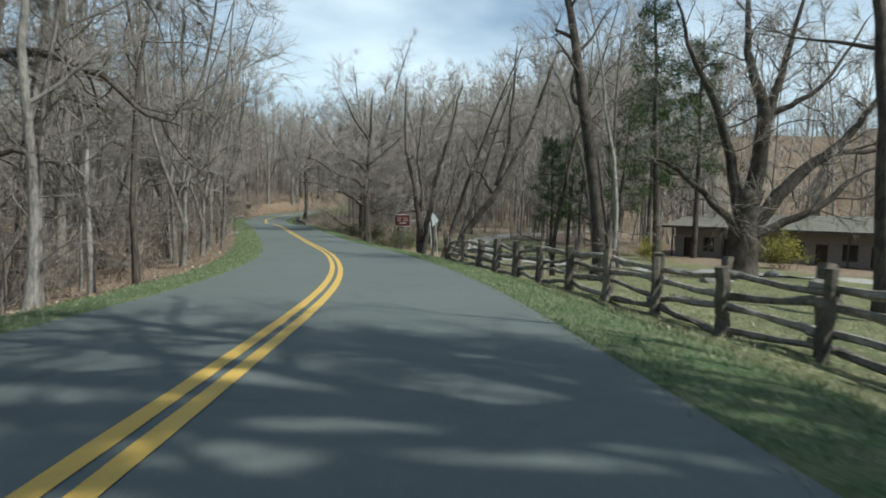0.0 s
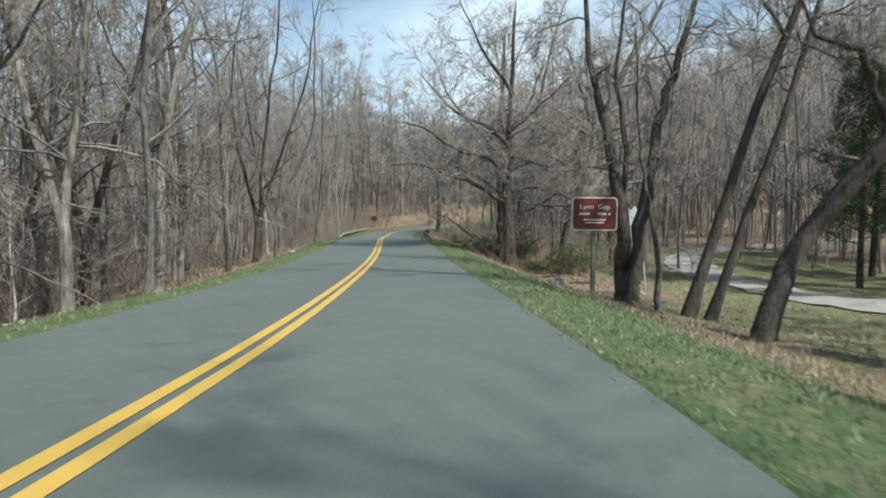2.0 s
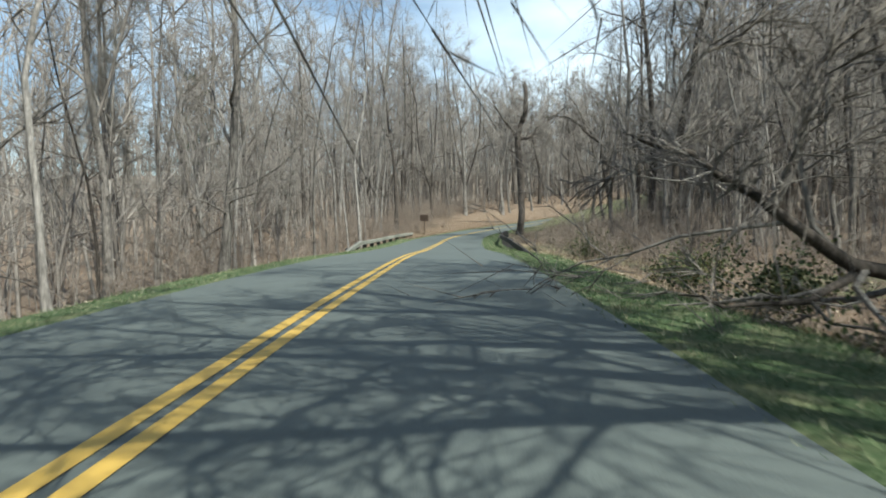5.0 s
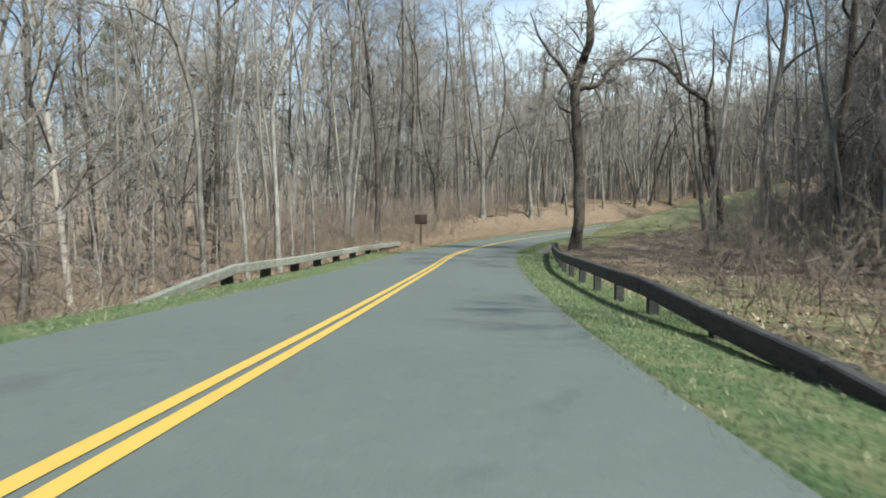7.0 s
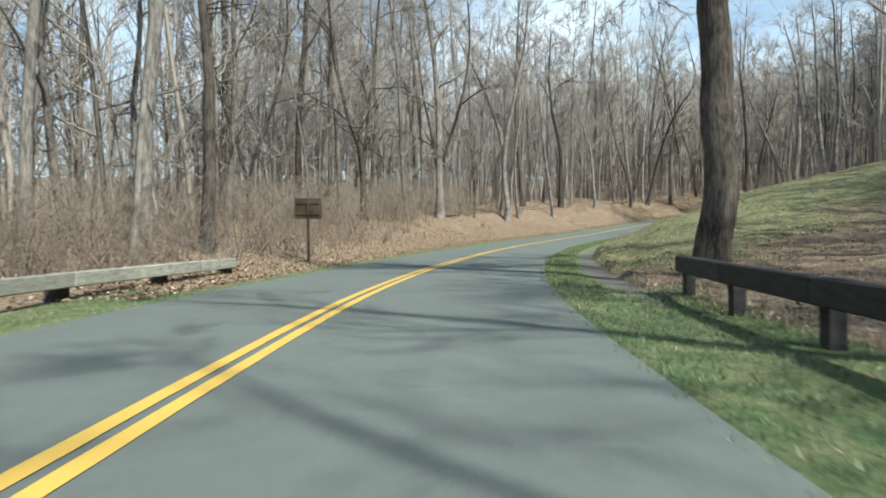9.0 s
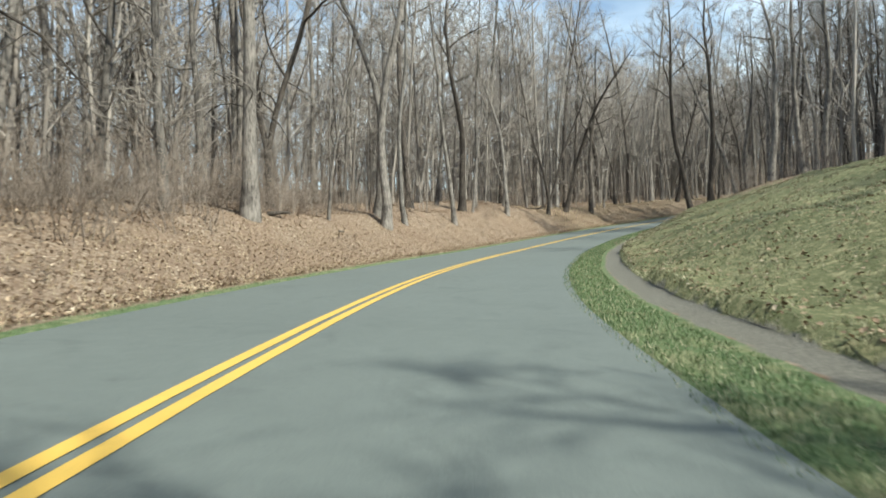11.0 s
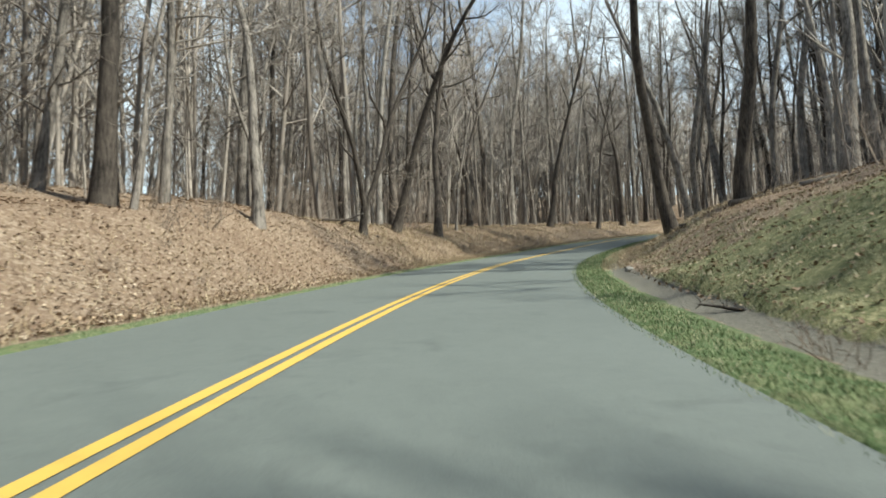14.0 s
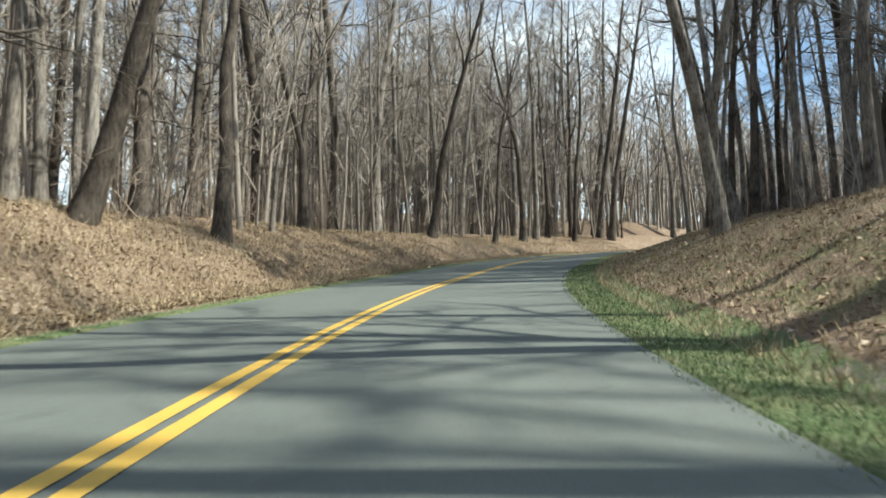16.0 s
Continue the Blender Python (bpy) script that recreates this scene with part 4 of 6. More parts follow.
hero(-32.35, 189.9, 32, h=19, r0=0.24, bare=0.12, spread=0.22, fork=2, mat=M_BARK_DARK, label="dark twin-stemmed tree with broken branches at its foot")
hero(-30.3, 194.9, 33, h=19, r0=0.27, bare=0.45, spread=0.26, lean=(0.26, 0.0), bend=0.25, mat=M_BARK_DARK, label="dark trunk leaning over beside twin stems")
hero(-31.9, 195.6, 34, h=20, r0=0.18, bare=0.45, spread=0.22, mat=M_BARK)
hero(-26.9, 199.6, 35, h=21, r0=0.27, bare=0.4, spread=0.24, lean=(0.08, 0.0), mat=M_BARK_DARK)
hero(-22.7, 208.9, 36, h=22, r0=0.24, bare=0.35, spread=0.25, fork=2, mat=M_BARK_DARK)
hero(-12.9, 216.8, 37, h=20, r0=0.28, bare=0.5, spread=0.3, n1=10, n2=6, lean=(0.10, 0.0), crook=0.06, mat=M_BARK_DARK, label="dark leaning tree at the bend, forked high up")
hero(-6.0, 220.8, 38, h=18, r0=0.2, bare=0.45, spread=0.28, mat=M_BARK_DARK)
hero(-1.3, 224.5, 39, h=20, r0=0.30, bare=0.4, spread=0.32, n1=10, n2=6, mat=M_BARK_DARK)
hero(4.0, 229.0, 40, h=19, r0=0.24, bare=0.4, spread=0.3, mat=M_BARK_DARK)
hero(-19.8, 181.9, 41, h=20, r0=0.24, bare=0.5, spread=0.26, lean=(-0.17, 0.02), mat=M_BARK_DARK, label="dark trunk leaning out from the top of the bank")
hero(-19.4, 178.0, 42, h=19, r0=0.24, bare=0.45, spread=0.24, lean=(-0.08, 0.0), mat=M_BARK_DARK)
hero(-14.5, 178.5, 44, h=20, r0=0.28, bare=0.45, spread=0.24, lean=(-0.05, 0.0), mat=M_BARK)
hero(-10.9, 177.2, 45, h=21, r0=0.26, bare=0.45, spread=0.24, mat=M_BARK)
hero(-10.9, 180.6, 46, h=21, r0=0.26, bare=0.45, spread=0.24, lean=(-0.1, 0.0), mat=M_BARK)
hero(-12.4, 192.6, 47, h=20, r0=0.23, bare=0.45, spread=0.28, lean=(-0.08, 0.0), mat=M_BARK, sides=10, label="stout dark trunk on the bank above the road")

# ---------------------------------------------------------------- the woods, scattered
taken = np.array(HERO)


def scatter(n, gap, test, seed, s0=-8, s1=258, l0=-72, l1=72):
    """Plan points that keep their distance from one another and pass the test of (s, offset from the road's edge, right side)."""
    global taken
    r, out, tries = np.random.default_rng(seed), [], 0
    while len(out) < n and tries < n * 40:
        tries += 1
        s, l = r.uniform(s0, s1), r.uniform(l0, l1)
        right = l > 0
        d = abs(l) - float(half(s, right))
        if not test(s, d, right, r):
            continue
        p = at(s, l)
        if len(taken) and ((taken - p)**2).sum(1).min() < gap * gap:
            continue
        taken = np.vstack([taken, p])
        out.append((p[0], p[1], s, d, right))
    return out


def wooded(s, d, right, margin=0.0):
    if right:
        if s < 50:
            return d > 52
        if s < 80:
            return d > 8 + margin and not 8 < d < 24 - (s - 50) * 0.3
        if s < 104:
            return d > 9 + margin
        if s < 118:
            return d > 8.5 + margin
        if s < 130:
            return d > 11 + margin
        if s < 182:
            return d > 23.0 + margin
        return d > 7.0 + margin
    return d > (2.3 if s < 112 else 4.6) + margin


def near_test(s, d, right, r):
    return wooded(s, d, right) and d < (26 if right and 100 < s < 175 else 15) and not (right and (166 < s < 204 and d < 18 or 68 < s < 96 and d < 17))


def mid_test(s, d, right, r):
    return wooded(s, d, right) and 11 < d < (80 if right and s < 50 else 34)


for k, (x, y, s, d, right) in enumerate(scatter(178, 2.0, near_test, 21)):
    r = np.random.default_rng(5000 + k)
    if s < 112 and not right:
        pick = edge[:3] if r.random() < 0.5 else slim[:3] if d < 9 else woods[:4]
    elif s < 104:
        pick = edge if r.random() < 0.6 else woods
    else:
        pick = woods if r.random() < 0.85 else edge
    if d < 6 and r.random() < 0.5 or not right and 92 < s < 118 and d < 9:
        pick = slim
    me = pick[r.integers(len(pick))]
    plant(me, x, y, r.uniform(0, 360), r.uniform(0.8, 1.15) * (0.78 if right and 112 < s < 172 else 1.15 if s > 105 and not right else 1.0), kind_of(pick), said(pick), "roadside woods")
for k, (x, y, s, d, right) in enumerate(scatter(26, 2.4, mid_test, 22)):
    r = np.random.default_rng(9000 + k)
    pick = slim if r.random() < 0.3 else woods
    plant(pick[r.integers(len(pick))], x, y, r.uniform(0, 360), r.uniform(0.85, 1.2), kind_of(pick), said(pick), "roadside woods")


for k, (x, y, s, d, right) in enumerate(scatter(44, 2.0, lambda s, d, right, r: s > 203 and (4.2 < d < 30 if not right else s > 222 and 5 < d < 26), 23)):
    r = np.random.default_rng(9500 + k)
    pick = slim if r.random() < 0.35 else woods
    plant(pick[r.integers(len(pick))], x, y, r.uniform(0, 360), r.uniform(0.75, 1.05), kind_of(pick), said(pick), "roadside woods")


for seed, n, gap, s0, s1, d0, d1, picks, sc in ((24, 24, 1.8, 86, 112, 14, 28, (edge, woods, slim), 0.85), (29, 9, 1.6, 62, 84, 12, 20, (edge, slim, slim), 0.75), (28, 7, 2.5, 114, 136, 26, 35, (woods, woods, edge), 0.95), (25, 14, 2.6, 214, 242, 7.5, 20, (woods, woods, slim), 0.9), (26, 34, 1.6, -4, 70, -16, -5.2, (edge, edge, slim), 0.8), (27, 16, 1.6, 80, 118, -16, -6, (edge, slim, slim), 0.8)):
    for k, (x, y, s, d, right) in enumerate(scatter(n, gap, lambda s, d, right, r: d > 2.2 and (not right or d > 4.5), seed, s0, s1, d0, d1)):
        r = np.random.default_rng(9700 + 100 * seed + k)
        pick = picks[r.integers(3)]
        plant(pick[r.integers(len(pick))], x, y, r.uniform(0, 360), sc * r.uniform(0.8, 1.15), kind_of(pick), said(pick), "roadside woods")
for x, y, seed, lean in ((-10.8, 194.2, 61, -0.10), (-7.4, 196.4, 63, -0.12), (-5.2, 199.6, 64, -0.05)):
    plant(tree_meshes(seed, h=20, r0=0.21, bare=0.45, spread=0.28, lean=(lean, 0.0), mat=M_BARK, n1=10, n3=4), x, y, 0, 1.0, "bare_tree", "dark trunk leaning out from the top of the bank")


for k, (x, y) in enumerate(((2, 232), (8, 234), (13, 231), (18, 236), (9, 241), (22, 240), (28, 238), (15, 246), (1, 240), (24, 247), (-4, 236), (6, 227.5))):
    r = np.random.default_rng(9900 + k)
    plant(woods[k % 6], x, y, r.uniform(0, 360), r.uniform(0.95, 1.2), "bare_tree", L_WOOD, "roadside woods")


def far_woods(name, n, seed, test, label, h0=18, h1=29, first=0.2, boughs=13, twigs_each=10, gap=0.0, span=80, s_from=-10, s_to=259):
    """Many slim stems with thin twigs, in one mesh."""
    protos = []
    for k in range(8):
        r = np.random.default_rng(700 + k + int(h0 * 10))
        so = Soup()
        h = r.uniform(h0, h1)
        p, q = bough(r, np.zeros(3) - [0, 0, 0.5], np.array([r.normal(0, 0.05), r.normal(0, 0.05), 1]), h, 0.0065 * h * r.uniform(0.6, 1.3), 6, crook=0.05)
        so.tube(p, q, 4)
        for _ in range(boughs):
            u = r.uniform(first, 0.97)
            p1, d1 = along(p, u)
            b1, r1 = bough(r, p1, side_dir(r, d1, radians(r.uniform(35, 65))), h * 0.24 * (1.3 - u), 0.0024 * h, 2, lift=0.5, crook=0.25)
            so.tube(b1, r1, 3)
            for _ in range(twigs_each):
                p2, d2 = along(b1, r.uniform(0.2, 1))
                e = p2 + side_dir(r, d2, radians(r.uniform(16, 48))) * r.uniform(0.06, 0.15) * h
                so.tube(np.array([p2, e]), np.array([0.0013 * h, 0]), 3)
        protos.append(so.arrays())
    r, vs, fs, n0, got = np.random.default_rng(seed), [], [], 0, 0
    while got < n:
        s, l = r.uniform(s_from, s_to, 2000), r.uniform(-span, span, 2000)
        xy, z = at(s, l), height(s, np.clip(l, -79, 79))
        for k in range(2000):
            right = l[k] > 0
            d = abs(l[k]) - 3.6
            if got >= n or not test(s[k], d, right):
                continue
            v, f = protos[r.integers(8)]
            a, c = r.uniform(0, 6.28), r.uniform(0.75, 1.2)
            rot = np.array([[math.cos(a), -math.sin(a), 0], [math.sin(a), math.cos(a), 0], [0, 0, 1]]) * c
            vs.append(v @ rot.T + [xy[k, 0], xy[k, 1], z[k]])
            fs.append(f + n0)
            n0 += len(v)
            got += 1
    ob = new(name, fast(name, np.vstack(vs), np.vstack(fs), M_FAR, True))
    tagged(ob, label, "woods", kind="stuff")


far_woods("far_woods", 1050, 31, lambda s, d, right: wooded(s, d, right, 5) and d > (24 if right and 165 < s < 204 else 28 if right and 60 < s < 130 else 11), "dense leafless woods of slim grey-brown stems farther from the road", first=0.1, boughs=13)
far_woods("bank_woods", 220, 38, lambda s, d, right: not right and 10 < d < 48, "leafless woods behind the leaf-covered bank", 14, 23, 0.08, 13, 10, span=52, s_from=116, s_to=205)
far_woods("glade_woods", 130, 39, lambda s, d, right: right and d > (16 if s > 92 else 26) and d < 46, "leafless woods beyond the guard rail and the oaks", 14, 22, 0.12, 13, 9, span=50, s_from=58, s_to=122)
far_woods("hillfoot_woods", 190, 40, lambda s, d, right: right and 15 + max(0, s - 122) * 0.4 < d < 42, "leafless woods at the foot of the grass hill", 12, 20, 0.10, 13, 9, span=46, s_from=102, s_to=138)
far_woods("bend_woods", 260, 37, lambda s, d, right: d > 5 and (not right or d > 17) and d < 60, "dense leafless woods beyond the bend of the road", 15, 23, 0.12, 14, 10, span=62, s_from=206)
far_woods("end_woods", 420, 33, lambda s, d, right: wooded(s, d, right, 1) and s > 178 and d > (5.5 if not right else 30 if s < 212 else 17), "dense leafless woods closing the view past the bend")
far_woods("saplings", 950, 35, lambda s, d, right: (d < 32 and wooded(s, d, right, 1.0)), "thicket of bare saplings between the trees", 3.0, 8.5, 0.10, 10, 4, span=40)


def ridge_woods(name, label, seed, n, x0, x1, y0, y1, inner=74):
    """Woods on the country beyond the near strip."""
    r, so = np.random.default_rng(seed), Soup()
    end = LINE[-1]
    for _ in range(n):
        x, y = r.uniform(x0, x1), r.uniform(y0, y1)
        s, l = plan(x, y)
        if abs(l[0]) < inner and -38 < s[0] < 256 or abs(l[0]) < 9 or l[0] > 60 and s[0] < 20:
            continue
        z = float(height(np.clip(s, -40, 260), np.clip(l, -80, 80))[0]) + float(far_rise(s, l, np.array([x]))[0]) - 0.8
        if s[0] > 255:
            z += min(14, 0.05 * math.hypot(x - end[0], y - end[1]))
        h = r.uniform(17, 26)
        p, q = bough(r, np.array([x, y, z]), np.array([r.normal(0, 0.05), r.normal(0, 0.05), 1]), h, r.uniform(0.12, 0.25), 4, crook=0.04)
        so.tube(p, q, 3)
        for _ in range(28):
            p1, d1 = along(p, r.uniform(0.25, 0.98))
            b1, r1 = bough(r, p1, side_dir(r, d1, radians(r.uniform(30, 60))), r.uniform(2.0, 5.5), 0.065, 2, lift=0.5)
            so.tube(b1, r1, 3)
    tagged(new(name, so.mesh(name, M_FAR)), label, "woods", kind="stuff")


ridge_woods("ridge_woods", "distant leafless woods on rising ground", 41, 1300, -190, 190, 50, 330)
ridge_woods("bend_ridge_woods", "leafless woods rising behind the bend of the road", 43, 1000, -25, 110, 228, 310, 14)


# ---------------------------------------------------------------- undergrowth


def brush_mesh(seed, n, h, w, mat, leaves=0, leaf_mat=None):
    r = np.random.default_rng(seed)
    so = Soup()
    pts = []
    for _ in range(n):
        a, t = r.uniform(0, 6.28), r.uniform(0, 0.55)
        b1, r1 = bough(r, np.array([r.normal(0, w * 0.25), r.normal(0, w * 0.25), -0.1]), np.array([math.sin(t) * math.cos(a), math.sin(t) * math.sin(a), math.cos(t)]), h * r.uniform(0.5, 1.1), r.uniform(0.008, 0.018), 4, crook=0.18, droop=0.25)
        so.tube(b1, r1, 3)
        for _ in range(5):
            p2, d2 = along(b1, r.uniform(0.25, 0.95))
            e = p2 + side_dir(r, d2, radians(r.uniform(25, 65))) * h * r.uniform(0.12, 0.35)
            so.tube(np.array([p2, e]), np.array([0.008, 0]), 3)
            pts += [e, (p2 + e) / 2]
    ms = [so.mesh("branchwork", mat)]
    if leaves:
        ms.append(leaf_cloud("foliage", r, np.array(pts), leaves, 0.10, 0.045, 0.16, leaf_mat))
    return ms


def leaf_cloud(name, r, centres, per, length, width, spread, mat):
    """Small folded leaves about the given places."""
    c = np.repeat(centres, per, 0) + r.normal(0, spread, (len(centres) * per, 3))
    n = len(c)
    d = r.normal(0, 1, (n, 3))
    d /= np.linalg.norm(d, axis=1)[:, None]
    w = np.cross(d, r.normal(0, 1, (n, 3)))
    w /= np.linalg.norm(w, axis=1)[:, None] + 1e-9
    up = np.cross(d, w)
    L, W = length * r.uniform(0.6, 1.3, (n, 1)), width * r.uniform(0.6, 1.3, (n, 1))
    v = np.stack([c, c + d * L * 0.5 + w * W + up * W * 0.4, c + d * L, c + d * L * 0.5 - w * W + up * W * 0.4], 1).reshape(-1, 3)
    k = np.arange(n)[:, None] * 4
    f = np.vstack([k + [0, 1, 2], k + [0, 2, 3]])
    return fast(name, v, f, mat, False)


brush = [brush_mesh(60 + k, 12, h, w, M_BRUSH) for k, (h, w) in enumerate([(1.6, 1.3), (2.4, 1.6), (1.1, 1.2), (3.2, 1.4)])]
evergreen = [brush_mesh(70 + k, 20, h, 2.0, M_BRUSH, 9, M_EVERGREEN) for k, h in enumerate([1.6, 2.3])]


def brush_test(s, d, right, r):
    if right:
        if s < 52:
            return False
        if s < 82:
            return 3.0 < d < 16
        if s < 121:
            return 3.6 + max(0, s - 104) * 0.35 < d < 22
        return d > 17 and s < 175 or (s > 178 and d > 6)
    if s < 112:
        return 1.9 < d < 16
    if s < 150:
        return 2.6 + (s - 112) * 0.03 < d < 14
    return 5.5 < d < 18


def joined(name, label, category, placed, mat):
    """Many copies of a few meshes in one."""
    vs, fs, n0 = [], [], 0
    for me, m in placed:
        v, f = np.empty(len(me.vertices) * 3, np.float32), np.empty(len(me.loops), np.int32)
        me.vertices.foreach_get("co", v)
        me.loops.foreach_get("vertex_index", f)
        m = np.array(m)
        vs.append(v.reshape(-1, 3) @ m[:3, :3].T + m[:3, 3])
        fs.append(f.reshape(-1, 3) + n0)
        n0 += len(me.vertices)
    tagged(new(name, fast(name, np.vstack(vs), np.vstack(fs), mat, True)), label, category, kind="stuff")


def thicket_mesh(seed, h, n):
    """A tall loose bush of arching stems with fine side twigs."""
    r = np.random.default_rng(seed)
    so = Soup()
    for _ in range(n):
        a, t = r.uniform(0, 6.28), r.uniform(0.05, 0.6)
        b1, r1 = bough(r, np.array([r.normal(0, 0.5), r.normal(0, 0.5), -0.15]), np.array([math.sin(t) * math.cos(a), math.sin(t) * math.sin(a), math.cos(t)]), h * r.uniform(0.5, 1.1), r.uniform(0.014, 0.03), 4, crook=0.17, droop=0.5)
        so.tube(b1, r1, 3)
        for _ in range(7):
            p2, d2 = along(b1, r.uniform(0.2, 0.98))
            b2, r2 = bough(r, p2, side_dir(r, d2, radians(r.uniform(25, 70))), h * r.uniform(0.12, 0.32), 0.013, 1, crook=0.2, droop=0.1)
            so.tube(b2, r2, 3)
            for _ in range(2):
                p3, d3 = along(b2, r.uniform(0.2, 0.9))
                so.tube(np.array([p3, p3 + side_dir(r, d3, radians(45)) * h * r.uniform(0.05, 0.14)]), np.array([0.011, 0]), 3)
    return so.mesh("thicket", M_BRUSH)


thickets = [thicket_mesh(66 + k, h, n) for k, (h, n) in enumerate([(4.0, 9), (5.5, 9), (3.0, 9)])]
spots = [(x, y, d, brush[np.random.default_rng(12000 + k).integers(len(brush))][0], 1.0) for k, (x, y, s, d, right) in enumerate(scatter(330, 0.9, brush_test, 51))]
spots += [(x, y, d, brush[(1, 3, 1, 3, 0)[k % 5]][0], 1.0) for k, (x, y, s, d, right) in enumerate(scatter(110, 0.7, lambda s, d, right, r: d > 3.0 + 0.03 * max(0, s - 125), 53, 112, 158, -13, -6))]
spots += [(x, y, d, thickets[k % 3], 0.8) for k, (x, y, s, d, right) in enumerate(scatter(75, 1.1, lambda s, d, right, r: d > 2.6, 54, -2, 112, -14, -5))]
spots += [(x, y, d, thickets[k % 3], 0.65) for k, (x, y, s, d, right) in enumerate(scatter(34, 1.0, lambda s, d, right, r: d > 2.6, 55, 84, 112, 13.0, 24))]
spots += [(x, y, d, thickets[k % 3], 0.6) for k, (x, y, s, d, right) in enumerate(scatter(26, 1.1, lambda s, d, right, r: d > 4.5, 56, 112, 145, -13, -7))]
spots += [(x, y, d + 20, thickets[k % 3], 0.9) for k, (x, y, s, d, right) in enumerate(scatter(80, 1.0, lambda s, d, right, r: d > 4.6, 57, 198, 258, -40, -8))]
spots += [(x, y, d, brush[k % 3][0], 0.8) for k, (x, y, s, d, right) in enumerate(scatter(40, 0.7, lambda s, d, right, r: d > 2.2, 58, 116, 140, -8, -5.6))]
spots += [(x, y, d, thickets[k % 3], 0.55) for k, (x, y, s, d, right) in enumerate(scatter(44, 0.75, lambda s, d, right, r: d > 2.9, 59, 78, 97, 6.4, 14))]
spots += [(x, y, d, brush[(0, 2, 2)[k % 3]][0], 0.8) for k, (x, y, s, d, right) in enumerate(scatter(34, 0.9, lambda s, d, right, r: d > 4.0, 60, 146, 184, -16, -7.5))]
spots += [(x, y, d, brush[2][0], 0.42) for k, (x, y, s, d, right) in enumerate(scatter(36, 0.8, lambda s, d, right, r: d > 1.6, 61, 128, 205, -11, -5))]
spots += [(x, y, d, brush[2][0], 0.5) for k, (x, y, s, d, right) in enumerate(scatter(14, 0.8, lambda s, d, right, r: d > 2.2, 62, 174, 205, 6, 11))]
spots += [(x, y, d, thickets[k % 3], 0.62) for k, (x, y, s, d, right) in enumerate(scatter(95, 0.7, lambda s, d, right, r: d > 3.4 + 0.07 * max(0, s - 128), 63, 120, 166, -14.5, -6.6))]
spots += [(x, y, d + 12, thickets[k % 3], 0.7) for k, (x, y, s, d, right) in enumerate(scatter(40, 1.0, lambda s, d, right, r: d > 6.5 + (s - 104) * 0.4, 64, 102, 126, 10, 28))]
spots += [(x, y, d + 14, thickets[k % 3], 0.75) for k, (x, y, s, d, right) in enumerate(scatter(46, 1.0, lambda s, d, right, r: d > 15, 65, 106, 136, 20, 34))]
spots += [(x, y, d, thickets[k % 3], 0.62) for k, (x, y, s, d, right) in enumerate(scatter(30, 0.9, lambda s, d, right, r: True, 66, 59, 80, 11.5, 19))]
spots += [(x, y, 1.5, brush[2][0], sc) for x, y, sc in ((-29.1, 163.4, 0.45), (-28.7, 164.1, 0.4))]
spots.sort(key=lambda q: q[2])
rest = []
for k, (x, y, d, me, sc) in enumerate(spots):
    r = np.random.default_rng(14000 + k)
    m = Matrix.Translation((x, y, ground_z(x, y))) @ pose(0, 0, 0, 0, 0, r.uniform(0, 360)) @ Matrix.Diagonal((*[sc * r.uniform(0.75, 1.25)] * 3, 1))
    if k >= 280:
        rest.append((me, m))
        continue
    ob = new("brush", me)
    ob.matrix_world = m
    tagged(ob, "tangle of bare reddish-brown twigs in the leaf litter", "shrub", "undergrowth")
joined("undergrowth", "tangled bare undergrowth deeper in the woods", "undergrowth", rest, M_BRUSH)
for x, y, sc, k in ((-9.6, 61.0, 0.8, 0), (-8.8, 63.0, 0.9, 0), (-10.4, 62.6, 0.75, 0), (-5.4, 59.4, 0.85, 1), (-8.2, 66.5, 1.1, 1), (-11.8, 68.0, 0.9, 0), (-4.4, 60.2, 0.9, 1), (-6.4, 58.6, 0.65, 0), (-13.2, 72.5, 0.8, 0), (-16.5, 80.0, 0.7, 0)):
    plant(evergreen[k], x, y, 40 * k + x * 30, sc, "evergreen_shrub", "dark evergreen shrub with leathery leaves under the oaks", "evergreen shrubs", category="shrub")
gold = brush_mesh(80, 24, 2.4, 1.8, M_BRUSH, 10, M_GOLD)
plant(gold, 25.0, 46.0, 0, 1.2, "budding_shrub", "yellow-green budding shrub in front of the house", category="shrub")
plant(gold, 18.0, 56.0, 70, 0.9, "budding_shrub", "yellow-green budding shrub on the lawn", category="shrub")


# ---------------------------------------------------------------- conifers


def conifer(seed, h, r0, bare):
    r = np.random.default_rng(seed)
    trunk, limbs, ends = Soup(), Soup(), []
    p, q = bough(r, np.array([0, 0, -0.3]), np.array([0, 0, 1.0]), h, r0, 10, crook=0.02)
    trunk.tube(p, q, 8)
    for k in range(40):
        u = bare + (1 - bare) * (k + r.random()) / 46
        p1, d1 = along(p, min(u, 0.98))
        b1, r1 = bough(r, p1, side_dir(r, d1, radians(r.uniform(70, 95)), k * 2.4), h * 0.20 * (1.12 - u) * r.uniform(0.6, 1.15) + 0.3, 0.035, 5, droop=0.1, crook=0.1)
        limbs.tube(b1, r1, 4)
        for _ in range(7):
            p2, d2 = along(b1, r.uniform(0.35, 1))
            ends += [p2 + r.normal(0, 0.12, 3)]
            e = p2 + side_dir(r, d2, radians(45)) * r.uniform(0.3, 0.7)
            limbs.tube(np.array([p2, e]), np.array([0.012, 0]), 3)
            ends += [e, (e + p2) / 2]
    return [trunk.mesh("trunk", M_BARK_DARK), limbs.mesh("branchwork", M_BARK_DARK), leaf_cloud("needles", r, np.array(ends), 13, 0.28, 0.022, 0.17, M_NEEDLE)]


